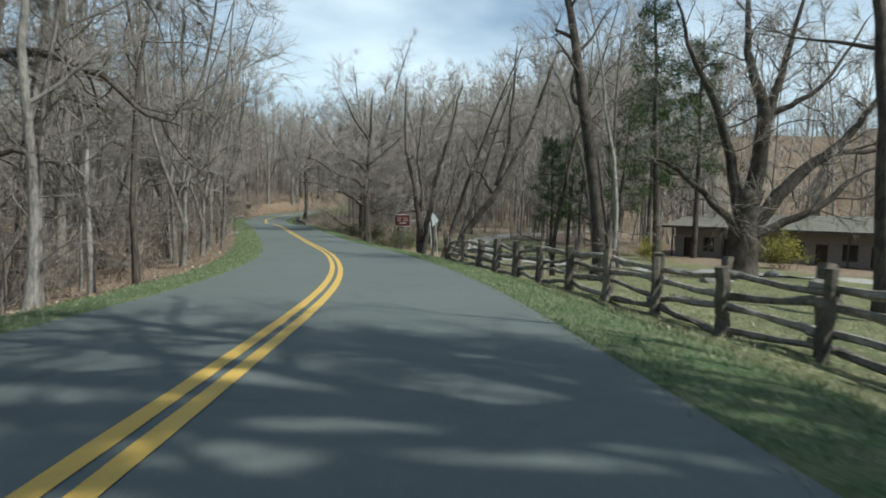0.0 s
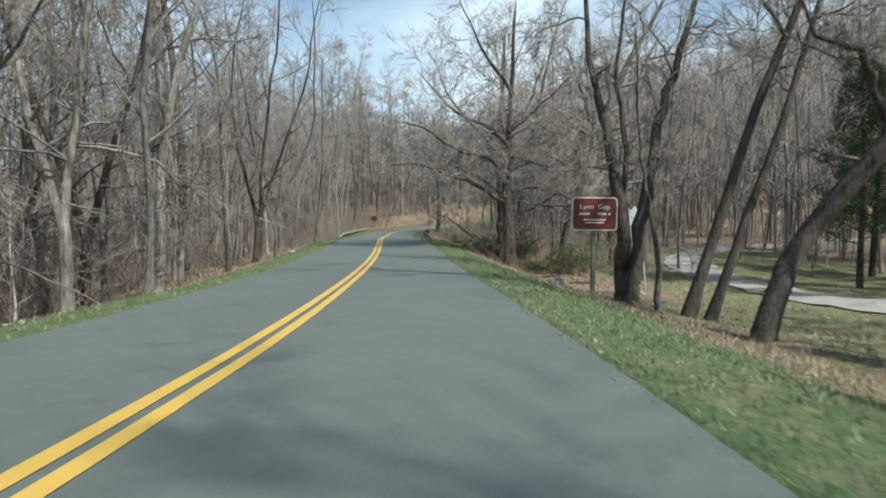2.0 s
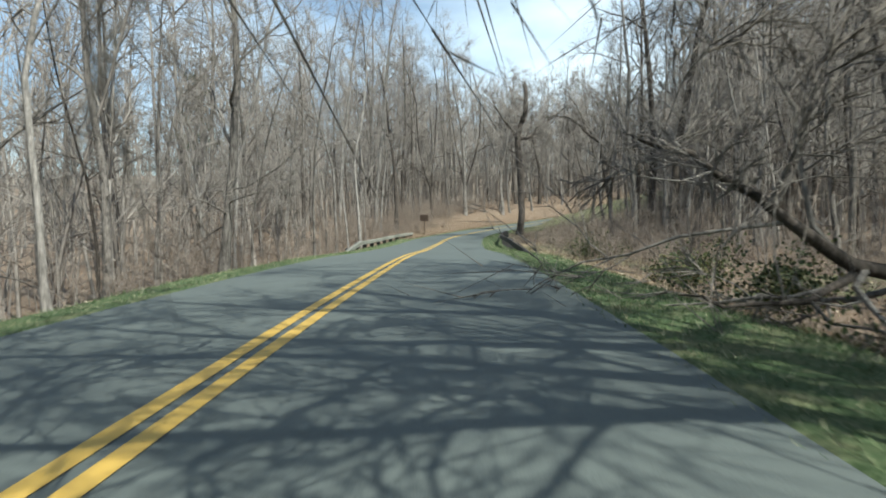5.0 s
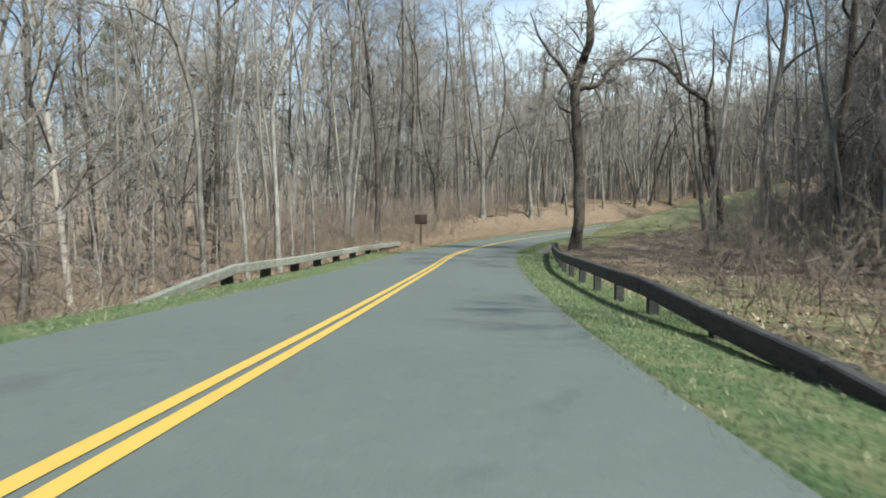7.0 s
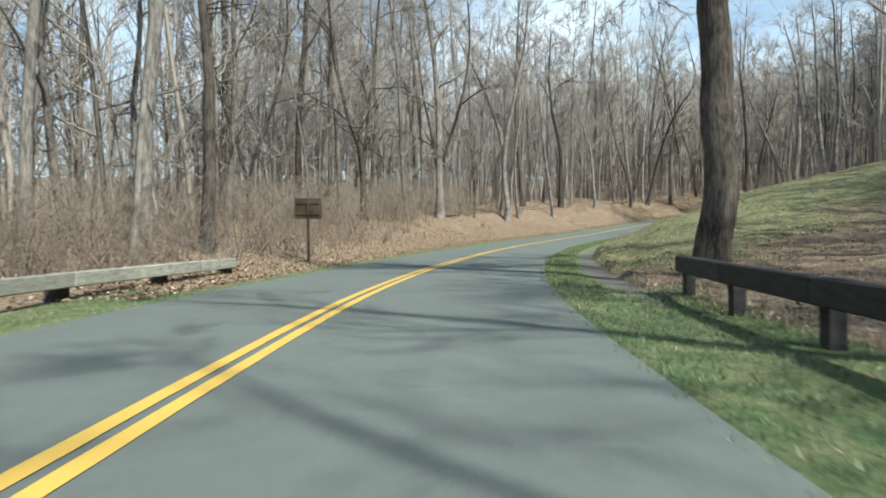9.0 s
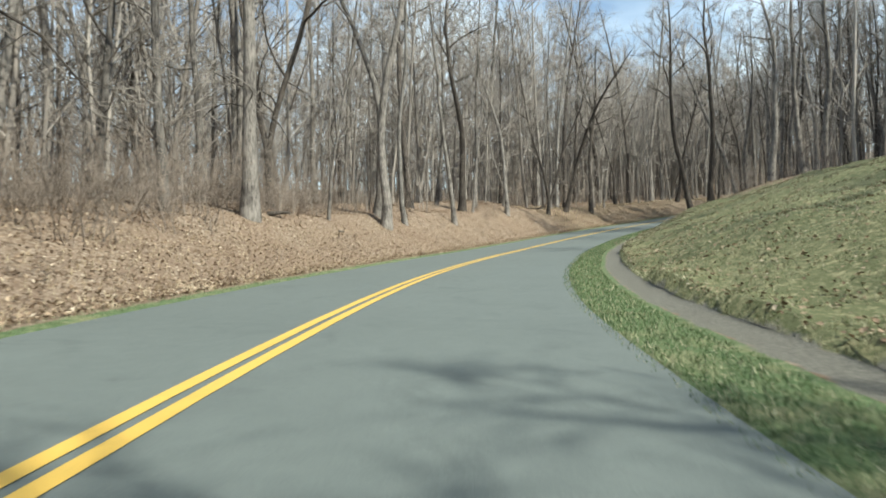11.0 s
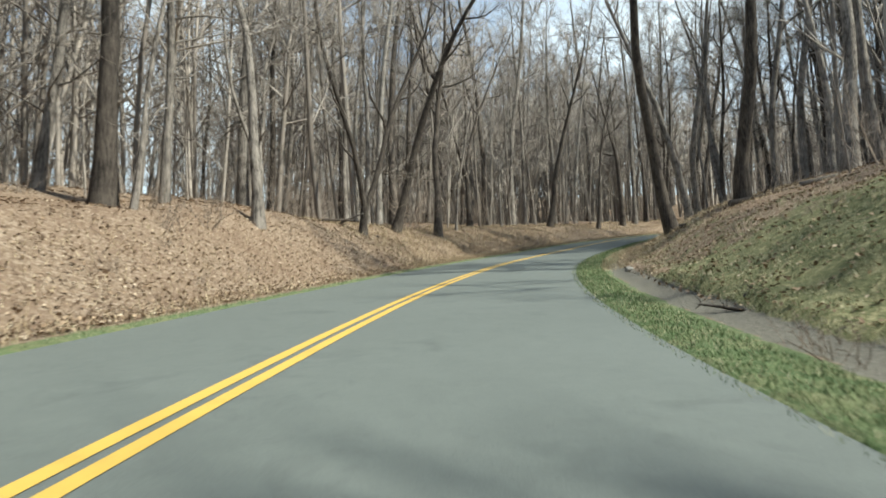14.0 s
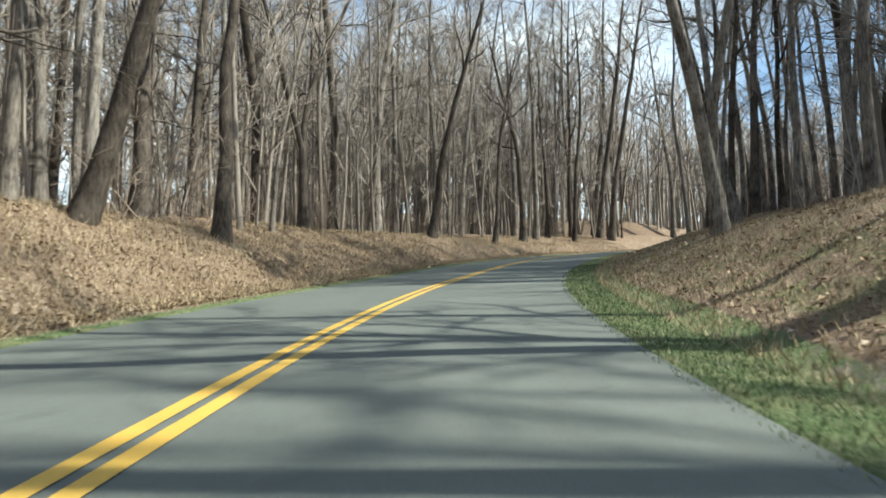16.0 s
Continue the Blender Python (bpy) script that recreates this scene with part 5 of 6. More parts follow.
pines = [conifer(90, 17, 0.22, 0.3), conifer(91, 13, 0.18, 0.2)]
# the last pine is unseen, added to shade the start of the road
for x, y, k, sc in ((13.5, 50.0, 0, 0.9), (18.2, 54.0, 0, 1.5), (23.0, 58.0, 0, 1.35), (9.8, 60.0, 1, 1.0), (23.0, 72.0, 0, 1.3), (12.5, 66.0, 1, 1.1), (-77, 123, 0, 1.45), (9.0, -0.6, 0, 0.85)):
    plant(pines[k], x, y, x * 50, sc, "pine_tree", "dark green pine with dead lower limbs", "pines")

# ---------------------------------------------------------------- fence, rails, signs, house


def rough_log(name, length, rad, mat, parent, m, seed, sides=7, square=False, label=""):
    """A split, uneven log along x."""
    r = np.random.default_rng(seed)
    so = Soup()
    x = np.linspace(0, length, 6)
    pts = np.column_stack([x, 0.02 * r.normal(0, 1, 6), 0.02 * r.normal(0, 1, 6)])
    rad_ = rad * r.uniform(0.8, 1.15, 6)
    so.tube(pts, rad_, sides, False)
    v, f = so.arrays()
    v[:, 1:] *= 1 + 0.18 * r.normal(0, 1, (len(v), 1))
    n = len(v)
    caps = [tuple(range(sides))[::-1], tuple(range(n - sides, n))]
    me = raw(name, v, [tuple(t) for t in f.tolist()] + caps, mat)
    ob = new(name, me)
    ob.parent = parent
    ob.matrix_local = m
    return ob


def split_rail_fence():
    e = tagged(new("split_rail_fence"), "weathered grey split-rail fence with doubled posts along the lawn", "fence")
    r = np.random.default_rng(17)
    S = np.arange(-10.7, 31.0, 2.1)
    L = np.interp(S, [-9, 8, 12, 16, 31], [7.6, 7.4, 7.0, 6.7, 6.0])
    ends = []
    for k, (s, l) in enumerate(zip(S, L)):
        for j, (ds, dl) in enumerate(((-0.24, -0.15), (0.24, 0.15))):
            p = at(s + ds, l + dl)
            z = float(height(s + ds, l + dl))
            h = r.uniform(1.22, 1.5)
            m = Matrix.Translation((p[0], p[1], z - 0.25)) @ pose(0, 0, 0, r.normal(0, 2.5), -90 + r.normal(0, 2.5), r.uniform(0, 360))
            rough_log("post", h + 0.25, r.uniform(0.085, 0.12), M_FENCE_POST, e, m, 400 + 2 * k + j, 7)
        p = at(s, l)
        ends.append(np.array([p[0], p[1], float(height(s, l))]))
    for k, (a, b_) in enumerate(zip(ends[:-1], ends[1:])):
        for j, hz in enumerate((0.16, 0.47, 0.78, 1.08)):
            off = 0.09 if (k + j) % 2 else -0.09
            q0, q1 = a + [0, 0, hz + off * 0.6 + r.normal(0, 0.02)], b_ + [0, 0, hz - off * 0.6 + r.normal(0, 0.02)]
            d = Vector(q1 - q0)
            rot = d.to_track_quat("X", "Z").to_matrix().to_4x4()
            m = Matrix.Translation(Vector(q0) - d.normalized() * 0.28) @ rot
            rough_log("rail", d.length + 0.56, r.uniform(0.055, 0.085), M_FENCE, e, m, 600 + 5 * k + j, 6)


split_rail_fence()


def guard_rail(name, label, s0, s1, right, off, mat, top_of, deep, thick, post_gap, post_w, post_mat):
    e = tagged(new(name), label, "guard rail")
    S = np.arange(s0, s1 + 0.1, post_gap)
    sign = 1 if right else -1

    def spot(s):
        l = sign * (float(half(s, right)) + float(off(s)))
        p = at(s, l)
        return Vector((p[0], p[1], float(height(s, l))))

    for k, (a, b_) in enumerate(zip(S[:-1], S[1:])):
        p, q = spot(a), spot(b_)
        p.z, q.z = float(road_z(a)) + top_of(a) - deep / 2, float(road_z(b_)) + top_of(b_) - deep / 2
        d = q - p
        bm = bmesh.new()
        box(bm, (d.length - 0.012, thick, deep), Matrix(), 0.02)
        bm.transform(Matrix.Translation((p + q) / 2) @ d.to_track_quat("X", "Z").to_matrix().to_4x4())
        part("beam", bm, mat, e)
    for k, s in enumerate(S[1:]):
        p = spot(s)
        zt = float(road_z(s)) + top_of(s) - 0.03
        side = at(s, 0.0) - at(s, 1.0)
        out = Vector((side[0], side[1], 0)) * (-sign) * (thick / 2 + post_w / 2 + 0.004)
        bm = bmesh.new()
        zb = min(p.z, zt - 0.3) - 0.3
        zt2 = zt - 0.02
        box(bm, (post_w, post_w, zt2 - zb), Matrix.Translation(p + out + Vector((0, 0, (zt2 + zb) / 2 - p.z))) @ pose(0, 0, 0, 0, 0, math.degrees(math.atan2(side[1], side[0]))), 0.012)
        part("post", bm, post_mat, e)


guard_rail("guard_rail", "dark stained timber guard rail on short posts along the grass verge", 84.5, 117.1, True, lambda s: np.interp(s, [77, 92, 104, 117], [1.9, 1.3, 1.35, 2.0]), M_RAIL_DARK, lambda s: float(np.interp(s, [84.5, 87, 92, 98], [-0.25, 0.12, 0.54, 0.64])), 0.27, 0.14, 2.5, 0.17, M_RAIL_DARK)
guard_rail("guard_rail", "weathered pale timber guard rail on dark blocks above the drop", 93, 122, False, lambda s: 1.6 + 0 * s, M_RAIL_PALE, lambda s: float(np.interp(s, [93, 95.5, 98.5, 108], [-0.2, 0.10, 0.46, 0.5])), 0.26, 0.2, 2.9, 0.28, M_RAIL_DARK)


def words(name, text, size, mat, parent, loc, label=""):
    cu = bpy.data.curves.new(name, "FONT")
    cu.body, cu.size, cu.align_x, cu.align_y, cu.extrude = text, size, "CENTER", "CENTER", 0.003
    cu.materials.append(mat)
    ob = new(name, cu)
    ob.parent = parent
    ob.location, ob.rotation_euler = loc, (radians(90), 0, 0)
    return ob


def rounded_panel(w, h, t, r, m=Matrix()):
    bm = bmesh.new()
    vs = []
    for cx, cz, a0 in ((w / 2 - r, h / 2 - r, 0), (-w / 2 + r, h / 2 - r, 90), (-w / 2 + r, -h / 2 + r, 180), (w / 2 - r, -h / 2 + r, 270)):
        for k in range(5):
            a = radians(a0 + 22.5 * k)
            vs.append(bm.verts.new((cx + r * math.cos(a), 0, cz + r * math.sin(a))))
    f = bm.faces.new(vs)
    g = bmesh.ops.extrude_face_region(bm, geom=[f])
    bmesh.ops.translate(bm, verts=[v for v in g["geom"] if isinstance(v, bmesh.types.BMVert)], vec=(0, t, 0))
    bmesh.ops.recalc_face_normals(bm, faces=bm.faces)
    bm.transform(m)
    return bm


def gap_sign():
    x, y = -2.99, 38.5
    z0 = ground_z(x, y)
    zc = -1.0
    e = tagged(new("place_sign"), "maroon wooden place-name sign with a cream border on a single post", "sign")
    e.matrix_world = Matrix.Translation((x, y, z0)) @ pose(0, 0, 0, 0, 0, 12)
    c = zc - z0
    b = part("border", rounded_panel(1.03, 0.76, 0.035, 0.09, Matrix.Translation((0, 0, c))), M_SIGN_EDGE, e, "cream painted border")
    part("board", rounded_panel(0.97, 0.70, 0.03, 0.07, Matrix.Translation((0, -0.012, c))), M_SIGN, e, "maroon painted board")
    words("lettering", "Lynn  Gap", 0.165, M_SIGN_EDGE, e, (0, -0.016, c + 0.16))
    for w, dx, dz, hh in ((0.24, -0.23, 0.0, 0.055), (0.20, 0.16, 0.0, 0.055), (0.06, 0.33, -0.005, 0.045), (0.50, 0.0, -0.135, 0.035), (0.42, 0.0, -0.20, 0.035)):
        bm = bmesh.new()
        n = max(1, round(w / 0.05))
        for k in range(n):
            box(bm, (w / n * 0.72, 0.006, hh), Matrix.Translation((dx - w / 2 + (k + 0.5) * w / n, -0.016, c + dz)))
        part("bar", bm, M_SIGN_EDGE, e, "small cream letters too worn to read")
    bm = bmesh.new()
    box(bm, (0.10, 0.10, c + 0.5), Matrix.Translation((0.0, 0.09, (c + 0.3) / 2 - 0.1)), 0.01)
    part("post", bm, M_POST, e, "grey-green square post")


gap_sign()


def diamond_sign():
    x, y = -1.35, 52.1
    z0 = ground_z(x, y)
    e = tagged(new("warning_sign"), "bare metal back of a diamond road sign on leaning posts", "sign")
    e.matrix_world = Matrix.Translation((x, y, z0)) @ pose(0, 0, 0, 0, 0, 35)
    c = -1.05 - z0
    part("plate", rounded_panel(0.95, 0.95, 0.006, 0.06, Matrix.Translation((-0.35, 0, c)) @ pose(0, 0, 0, 0, 45, 0)), M_METAL, e, "bare aluminium diamond plate")
    for dx in (-0.28, 0.28):
        bm = bmesh.new()
        box(bm, (0.06, 0.04, c + 0.75), Matrix.Translation((dx - 0.17, -0.03, (c + 0.35) / 2)) @ pose(0, 0, 0, 0, -6.5, 0), 0.006)
        part("post", bm, M_METAL, e, "galvanised channel post")
    for dz in (-0.22, 0.22):
        bm = bmesh.new()
        box(bm, (0.62, 0.03, 0.05), Matrix.Translation((-0.33, -0.022, c + dz)), 0.004)
        part("brace", bm, M_METAL, e)


diamond_sign()


def back_sign():
    x, y = -41.0, 120.3
    z0 = ground_z(x, y)
    e = tagged(new("road_sign"), "brown wooden sign seen from behind on one slim post", "sign")
    e.matrix_world = Matrix.Translation((x, y, z0)) @ pose(0, 0, 0, 0, 0, 20)
    c = -0.32 - z0
    part("board", rounded_panel(0.95, 0.72, 0.035, 0.05, Matrix.Translation((0, 0.03, c))), M_SIGN_BACK, e, "dark brown board")
    bm = bmesh.new()
    box(bm, (0.09, 0.06, c + 0.55), Matrix.Translation((0, -0.005, (c + 0.25) / 2 - 0.1)), 0.008)
    part("post", bm, M_SIGN_BACK, e)
    for dz in (-0.2, 0.2):
        bm = bmesh.new()
        box(bm, (0.8, 0.03, 0.07), Matrix.Translation((0, 0.012, c + dz)), 0.006)
        part("batten", bm, M_SIGN_BACK, e)


back_sign()


def house():
    p0, p1 = Vector((23.0, 63.0, 0)), Vector((43.0, 37.5, 0))
    d = p1 - p0
    ln, w, eave, ridge = d.length, 10.0, 3.6, 4.7
    zb = min(ground_z(p0.x, p0.y), ground_z(p1.x, p1.y), ground_z(30, 52)) - 0.1
    e = tagged(new("house"), "long low tan house with a pale shingle roof and dark doors", "house")
    # x along the front, y to the back; the front faces the road
    e.matrix_world = Matrix.Translation((p0.x, p0.y, zb)) @ pose(0, 0, 0, 0, 0, math.degrees(math.atan2(d.y, d.x)))
    doors = [(1.0 + 2.05 * k, k % 2) for k in range(15)]
    t = 0.25

    def wall(name, x0, x1, y0, y1, z0, z1):
        bm = bmesh.new()
        box(bm, (x1 - x0, y1 - y0, z1 - z0), Matrix.Translation(((x0 + x1) / 2, (y0 + y1) / 2, (z0 + z1) / 2)))
        return part(name, bm, M_WALL, e)

    x = 0.0
    for dx, win in doors:
        wall("wall", x, dx, 0, t, -2.2, eave)
        z0, z1 = (0.95, 2.35) if win else (0.12, 2.25)
        ww = 1.15 if win else 0.95
        wall("wall", dx, dx + ww, 0, t, -2.2, z0)
        wall("wall", dx, dx + ww, 0, t, z1, eave)
        fr = bmesh.new()
        for bx, bz, sx, sz in ((dx + 0.04, (z0 + z1) / 2, 0.08, z1 - z0), (dx + ww - 0.04, (z0 + z1) / 2, 0.08, z1 - z0), (dx + ww / 2, z1 - 0.04, ww - 0.16, 0.08), (dx + ww / 2, z0 + 0.04, ww - 0.16, 0.08)):
            box(fr, (sx, 0.12, sz), Matrix.Translation((bx, 0.09, bz)))
        if win:
            box(fr, (0.05, 0.08, z1 - z0 - 0.16), Matrix.Translation((dx + ww / 2, 0.09, (z0 + z1) / 2)))
        wdw = part("window" if win else "door", fr, M_DARKWOOD, e, "dark framed window" if win else "dark red-brown door")
        bm = bmesh.new()
        box(bm, (ww - 0.17, 0.03, z1 - z0 - 0.17), Matrix.Translation((dx + ww / 2, 0.13, (z0 + z1) / 2)))
        part("pane" if win else "leaf", bm, M_GLASS if win else M_DARKWOOD, wdw)
        x = dx + ww
    wall("wall", x, ln, 0, t, -2.2, eave)
    wall("wall", 0, ln, w - t, w, -2.2, eave)
    for xx in (0, ln - t):
        bm = bmesh.new()
        vs = [bm.verts.new(c) for c in ((xx, t, -2.2), (xx, w - t, -2.2), (xx, w - t, eave), (xx, w / 2, ridge - 0.1), (xx, t, eave))]
        g = bmesh.ops.extrude_face_region(bm, geom=[bm.faces.new(vs)])
        bmesh.ops.translate(bm, verts=[v for v in g["geom"] if isinstance(v, bmesh.types.BMVert)], vec=(t, 0, 0))
        bmesh.ops.recalc_face_normals(bm, faces=bm.faces)
        part("gable_wall", bm, M_WALL, e)
    over = 1.3
    for sign in (0, 1):
        y0, y1 = (-over, w / 2) if sign == 0 else (w + over, w / 2)
        z0 = eave - over * (ridge - eave) / (w / 2) + 0.05
        bm = bmesh.new()
        box(bm, (ln + 1.6, 0.03, 0.02), Matrix.Translation((ln / 2, y1, ridge + 0.07)))
        roof = part("roof", bm, M_ROOF, e, "pale weathered shingle roof")
        n = 9
        for k in range(n):                                   # courses of shingles, each lapping the one below
            ya, yb = y0 + (y1 - y0) * k / n, y0 + (y1 - y0) * (k + 1) / n
            za, zb2 = z0 + (ridge + 0.05 - z0) * k / n, z0 + (ridge + 0.05 - z0) * (k + 1) / n
            bm = bmesh.new()
            vs = [bm.verts.new(c) for c in ((-0.8, ya, za + 0.035), (ln + 0.8, ya, za + 0.035), (ln + 0.8, yb, zb2), (-0.8, yb, zb2), (-0.8, ya, za), (ln + 0.8, ya, za))]
            bm.faces.new(vs[:4])
            bm.faces.new((vs[0], vs[4], vs[5], vs[1]))
            part("shingle_course", bm, M_ROOF, roof)
        bm = bmesh.new()
        box(bm, (ln + 1.6, 0.05, 0.22), Matrix.Translation((ln / 2, y0, z0 - 0.09)))
        part("fascia", bm, M_TRIM, e, "dark fascia board")
        bm = bmesh.new()
        vs = [bm.verts.new(c) for c in ((-0.75, y0, z0 - 0.05), (ln + 0.75, y0, z0 - 0.05), (ln + 0.75, y1, ridge - 0.06), (-0.75, y1, ridge - 0.06))]
        bm.faces.new(vs)
        part("soffit", bm, M_TRIM, e)
    for k in range(7):
        bm = bmesh.new()
        xx = 0.4 + k * (ln - 0.8) / 6
        zz = eave - (over - 0.15) * (ridge - eave) / (w / 2)
        box(bm, (0.13, 0.13, zz + 1.2), Matrix.Translation((xx, -over + 0.15, (zz - 1.2) / 2)), 0.01)
        part("porch_post", bm, M_TRIM, e)


house()


# ---------------------------------------------------------------- logs, stones, fallen branches


def fallen_log(x, y, rot, length, rad, seed, mat, tilt=0.0, label="fallen grey log lying in the leaves", name="fallen_log"):
    r = np.random.default_rng(seed)
    so = Soup()
    p, q = bough(r, np.zeros(3), np.array([1.0, 0, math.tan(radians(tilt))]), length, rad, 6, crook=0.05, lift=0.0, r1=0.45)
    so.tube(np.vstack([p[0] - [0.03, 0, 0], p]), np.r_[0.0, q], 7)
    for _ in range(4):
        p1, d1 = along(p, r.uniform(0.3, 0.9))
        b1, r1 = bough(r, p1, side_dir(r, d1, radians(50)), length * r.uniform(0.1, 0.3), rad * 0.35, 3, lift=0.1)
        so.tube(b1, r1, 4)
    ob = new(name, so.mesh(name, mat))
    ob.matrix_world = Matrix.Translation((x, y, ground_z(x, y) + rad * 0.7)) @ pose(0, 0, 0, 0, 0, rot)
    tagged(ob, label, "log")


fallen_log(-20.2, 177.6, -13, 3.2, 0.15, 1, M_BARK_DARK, 9, "dark fallen log across the top of the bank")
fallen_log(-20.9, 179.6, 5, 4.0, 0.10, 2, M_BARK_DARK, 12, "dark fallen branch across the top of the bank")
fallen_log(-18.6, 176.2, -30, 2.6, 0.12, 16, M_BARK, 10)
fallen_log(-17.6, 179.4, 20, 3.0, 0.08, 17, M_BARK_DARK, 8, "dark fallen branch across the top of the bank")
fallen_log(-34.4, 189.4, 20, 2.0, 0.08, 3, M_BARK_DARK, 2, "broken dark branch at the foot of the twin tree")
fallen_log(-33.6, 190.4, -35, 1.8, 0.07, 4, M_BARK, 12, "broken branch at the foot of the twin tree")
fallen_log(-31.5, 190.6, 120, 1.8, 0.07, 5, M_BARK_DARK, 14, "broken dark branch at the foot of the twin tree")
fallen_log(-5.6, 49.5, 60, 2.6, 0.05, 6, M_BARK_DARK, 3, "dark pole lying on the bare bank")
fallen_log(-3.4, 48.0, 40, 2.4, 0.05, 7, M_BARK_PALE, 2, "pale stick lying on the bare bank")
fallen_log(-43.8, 153.5, -60, 2.0, 0.04, 8, M_BARK, 0)
fallen_log(-43.0, 167.5, 70, 2.4, 0.05, 9, M_BARK_DARK, 0)
fallen_log(-45.6, 149.3, 60, 1.2, 0.11, 10, M_BARK_DARK, 8, "dark rotten stump end on the leafy bank")
fallen_log(-17.5, 106.0, 10, 4.0, 0.12, 11, M_BARK)
fallen_log(-14.5, 112.0, -20, 5.0, 0.14, 12, M_BARK_DARK)
fallen_log(-27.8, 166.5, 110, 0.8, 0.03, 14, M_BARK_DARK, 6, "dark broken branch lying at the foot of the hill", "fallen_branch")
fallen_log(-27.5, 166.9, 40, 0.7, 0.025, 15, M_BARK_DARK, 12, "dark broken branch lying at the foot of the hill", "fallen_branch")
fallen_log(-29.5, 161.7, 10, 0.7, 0.025, 13, M_BARK_PALE, 0, "bleached stick lying on the dirt track")


def stone(x, y, size, seed):
    bm = bmesh.new()
    bmesh.ops.create_icosphere(bm, subdivisions=2, radius=size)
    for v in bm.verts:
        v.co *= 1 + 0.35 * noise.noise(v.co / size * 1.3 + Vector((seed, 0, 0)))
        v.co.z *= 0.6
    me = bpy.data.meshes.new("stone")
    bm.to_mesh(me)
    bm.free()
    me.materials.append(M_STONE)
    ob = new("stone", me)
    ob.location = (x, y, ground_z(x, y) + size * 0.25)
    tagged(ob, "rough grey field stone half sunk in the ground", "stone", "stones")


for k, (x, y, sz) in enumerate(((-19.2, 53.8, 0.22), (-4.4, 46.0, 0.3), (-1.5, 49.0, 0.25), (13.0, 30.0, 0.5), (14.5, 31.5, 0.4), (20.2, 38.0, 0.45), (-24.6, 176.4, 0.16))):
    stone(x, y, sz, k * 3.1)


def log_pile(x, y, rot):
    """A low heap of split logs, thrown together."""
    e = tagged(new("log_pile"), "low heap of pale split logs on the dry lawn", "log pile")
    e.matrix_world = Matrix.Translation((x, y, ground_z(x, y))) @ pose(0, 0, 0, 0, 0, rot)
    r = np.random.default_rng(88)
    for k in range(11):
        row = 0 if k < 5 else 1 if k < 9 else 2
        m = Matrix.Translation((-0.7 + r.normal(0, 0.1), -0.5 + 0.25 * (k - (0, 5, 9)[row]) + 0.12 * row, 0.10 + 0.19 * row)) @ pose(0, 0, 0, 0, r.normal(0, 4), r.normal(0, 9))
        rough_log("split_log", r.uniform(1.2, 1.7), r.uniform(0.09, 0.12), M_FENCE, e, m, 900 + k, 6)


log_pile(12.9, 50.6, 25)


# ---------------------------------------------------------------- leaves and grass


def strewn(name, n, seed, zone, size, mat, label, category, stand=False):
    """Loose leaves lying about, or blades standing, in one mesh."""
    r = np.random.default_rng(seed)
    s, l = zone(r, n)
    z = height(s, l)
    c = np.column_stack([at(s, l), z])
    n = len(c)
    if stand:
        a = r.uniform(0, 6.28, n)
        h = size * r.uniform(0.5, 1.4, n)
        w = 0.004 + 0.055 * size * r.uniform(0.5, 1, n)
        t = np.column_stack([np.cos(a), np.sin(a), 0 * a])
        tipd = np.column_stack([r.normal(0, 0.45, n), r.normal(0, 0.45, n), np.ones(n)]) * h[:, None]
        c[:, 2] -= 0.01
        v = np.stack([c - t * w[:, None], c + t * w[:, None], c + tipd], 1).reshape(-1, 3)
        f = np.arange(3 * n).reshape(-1, 3)
    else:
        a, tilt = r.uniform(0, 6.28, n), r.normal(0, 0.45, n)
        L = size * r.uniform(0.5, 1.4, n)
        d = np.column_stack([np.cos(a) * np.cos(tilt), np.sin(a) * np.cos(tilt), np.sin(tilt)])
        w = np.column_stack([-np.sin(a), np.cos(a), r.normal(0, 0.35, n)])
        c[:, 2] += 0.025 + 0.02 * r.random(n)
        v = np.stack([c - d * L[:, None] / 2, c + w * L[:, None] * 0.36 + [0, 0, 0.012], c + d * L[:, None] / 2, c - w * L[:, None] * 0.36 + [0, 0, 0.012]], 1).reshape(-1, 3)
        k = np.arange(n)[:, None] * 4
        f = np.vstack([k + [0, 1, 2], k + [0, 2, 3]])
    tagged(new(name, fast(name, v, f, mat)), label, category, kind="stuff")


def zone_of(s0, s1, d0, d1, right, power=1.0):
    def zone(r, n):
        s = r.uniform(s0, s1, n)
        d = d0 + (d1 - d0) * r.random(n) ** power
        return s, (1 if right else -1) * (half(s, right) + d)
    return zone


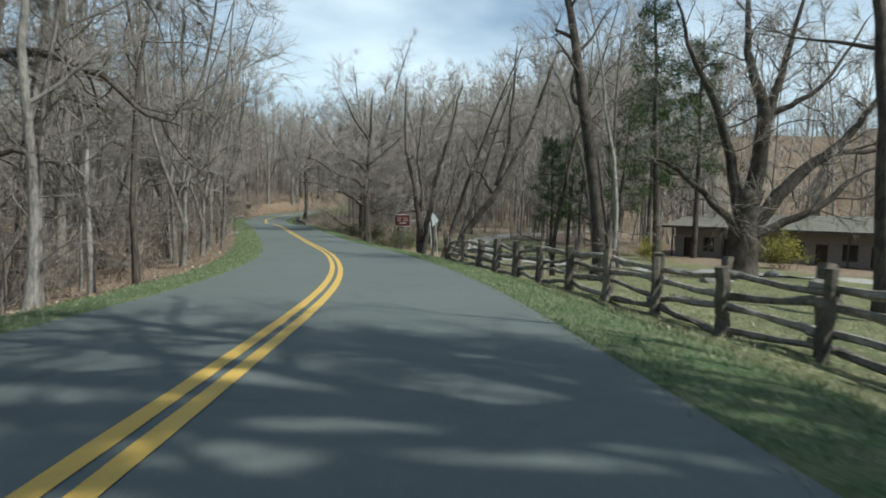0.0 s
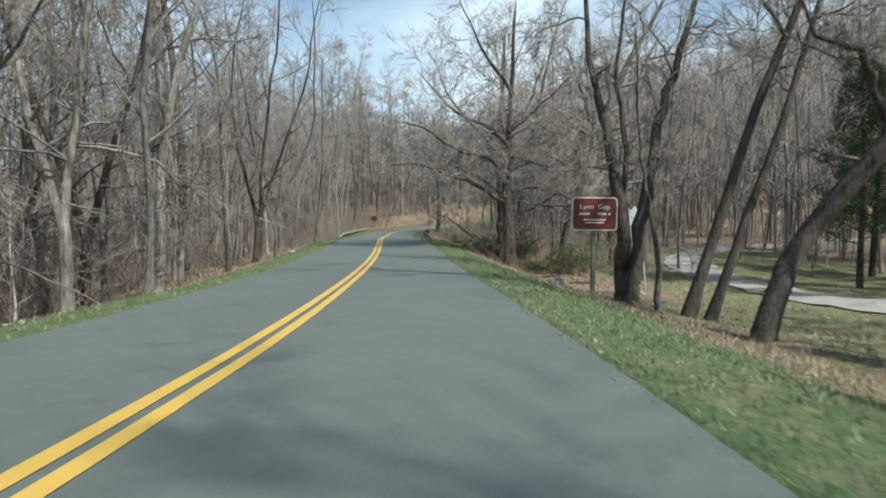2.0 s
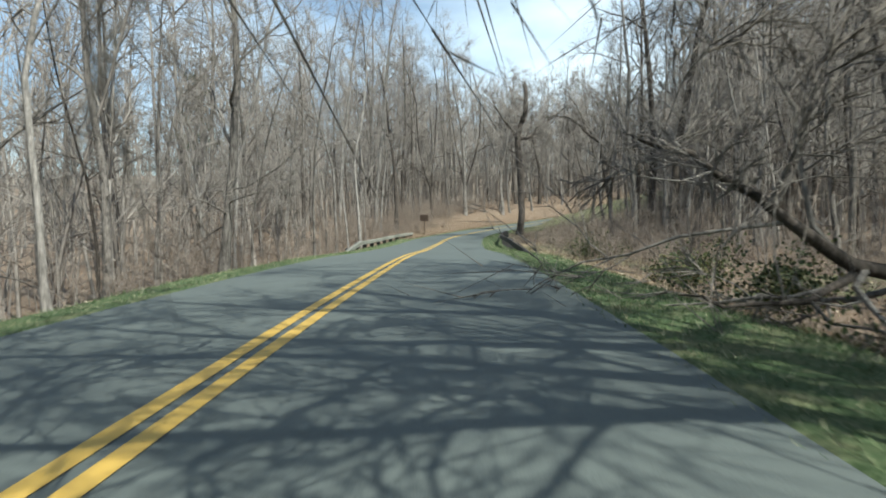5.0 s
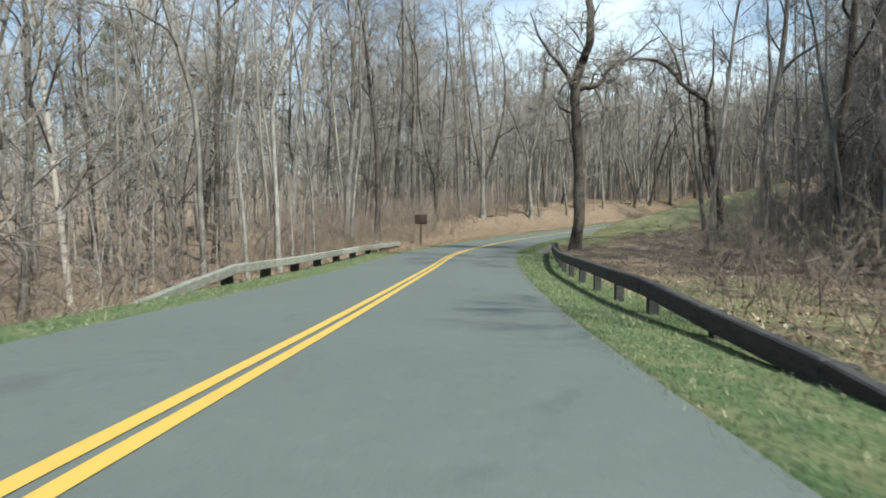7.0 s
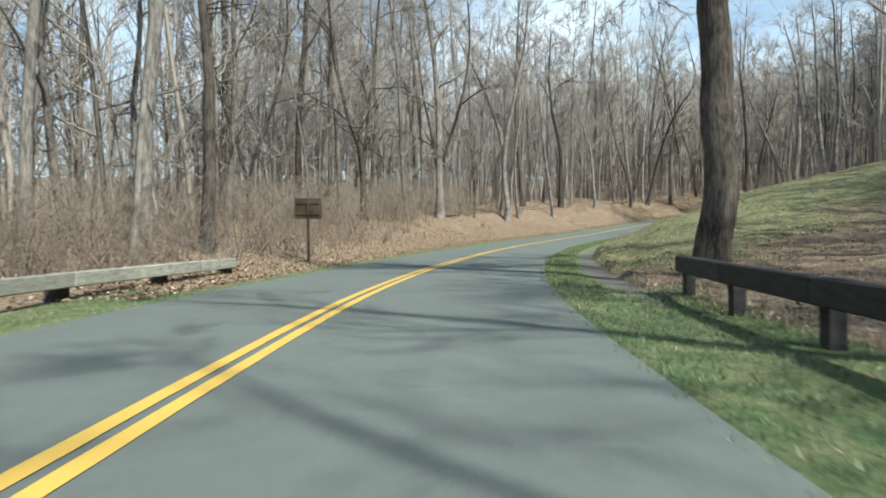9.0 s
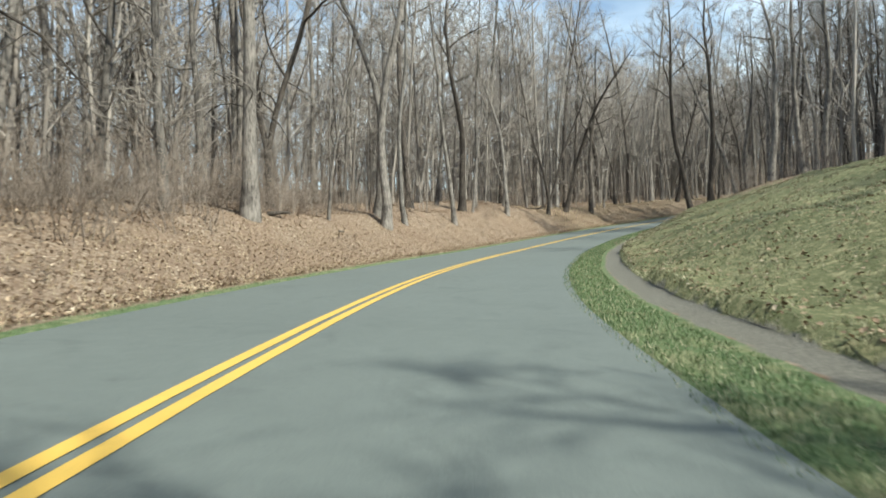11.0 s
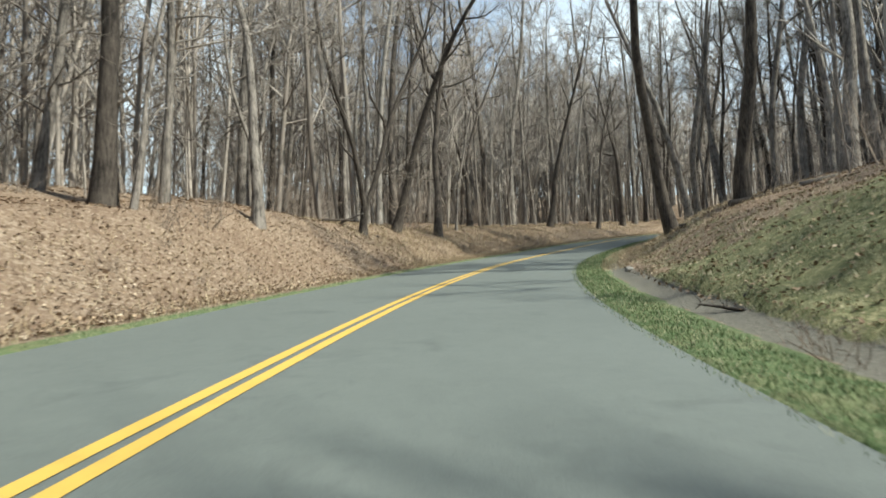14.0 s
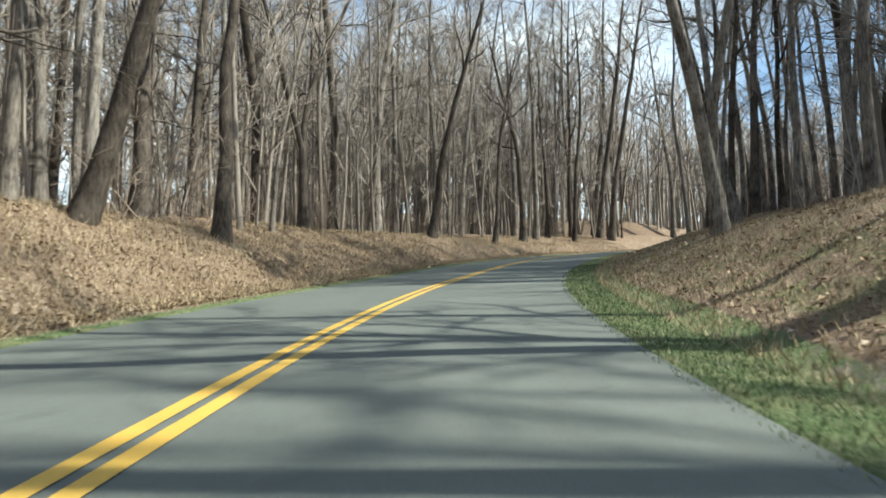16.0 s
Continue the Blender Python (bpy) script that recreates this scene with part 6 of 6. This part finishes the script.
strewn("leaf_litter", 95000, 1, zone_of(116, 222, 0.35, 14, False, 1.7), 0.075, M_LEAF, "brown and tan fallen leaves covering the bank", "leaves")
strewn("leaf_litter", 16000, 2, zone_of(174, 225, 1.5, 14, True, 1.1), 0.08, M_LEAF, "brown fallen leaves on the bank", "leaves")
strewn("leaf_litter", 16000, 3, zone_of(118, 175, 1.8, 17, True, 1.4), 0.07, M_LEAF, "scattered fallen leaves on the grass hill", "leaves")
strewn("leaf_litter", 12000, 4, zone_of(0, 116, 1.8, 12, False, 1.2), 0.085, M_LEAF, "brown fallen leaves under the roadside trees", "leaves")
strewn("leaf_litter", 12000, 5, zone_of(50, 116, 2.2, 16, True, 1.0), 0.085, M_LEAF, "brown fallen leaves beside the verge", "leaves")
strewn("verge_grass", 80000, 6, zone_of(-6, 118, -0.15, 2.5, True), 0.06, M_BLADE, "short green grass on the road verge", "grass", True)
strewn("verge_grass", 60000, 7, zone_of(118, 215, -0.16, 0.95, True), 0.06, M_BLADE, "short green grass on the road verge", "grass", True)
strewn("verge_grass", 30000, 8, zone_of(0, 118, -0.15, 1.8, False), 0.065, M_BLADE, "short green grass on the road verge", "grass", True)
strewn("verge_grass", 9000, 9, zone_of(118, 215, -0.14, 0.5, False), 0.06, M_BLADE, "thin green grass at the road's edge", "grass", True)
strewn("hill_grass", 70000, 10, zone_of(114, 184, 1.7, 18, True, 1.5), 0.075, M_DRYBLADE, "pale dry and green grass on the hillside", "grass", True)
strewn("hill_grass", 8000, 12, zone_of(170, 215, 2.0, 6, True, 1.3), 0.08, M_DRYBLADE, "pale dry grass at the foot of the bank", "grass", True)
strewn("dead_grass", 16000, 13, zone_of(122, 222, 0.3, 4.5, False, 1.5), 0.15, M_STRAW, "thin tan dead grass along the foot of the bank", "grass", True)
strewn("dead_grass", 14000, 17, zone_of(28, 62, 2.2, 22, True, 1.0), 0.14, M_STRAW, "tan dead grass on the slope by the side road", "grass", True)
strewn("dead_grass", 9000, 14, zone_of(50, 118, 2.0, 9, True, 1.2), 0.16, M_STRAW, "tan dead grass beyond the verge", "grass", True)
strewn("dead_grass", 42000, 15, zone_of(193, 250, 0.3, 7.5, False, 1.2), 0.19, M_STRAW, "tan dead grass along the bend", "grass", True)
strewn("dead_grass", 26000, 16, zone_of(187, 225, 0.9, 9, True, 1.3), 0.13, M_STRAW, "tan dead grass at the foot of the bank", "grass", True)
strewn("lawn_grass", 30000, 11, zone_of(-4, 46, 2.2, 22, True, 1.5), 0.10, M_DRYBLADE, "pale dry lawn grass behind the fence", "grass", True)
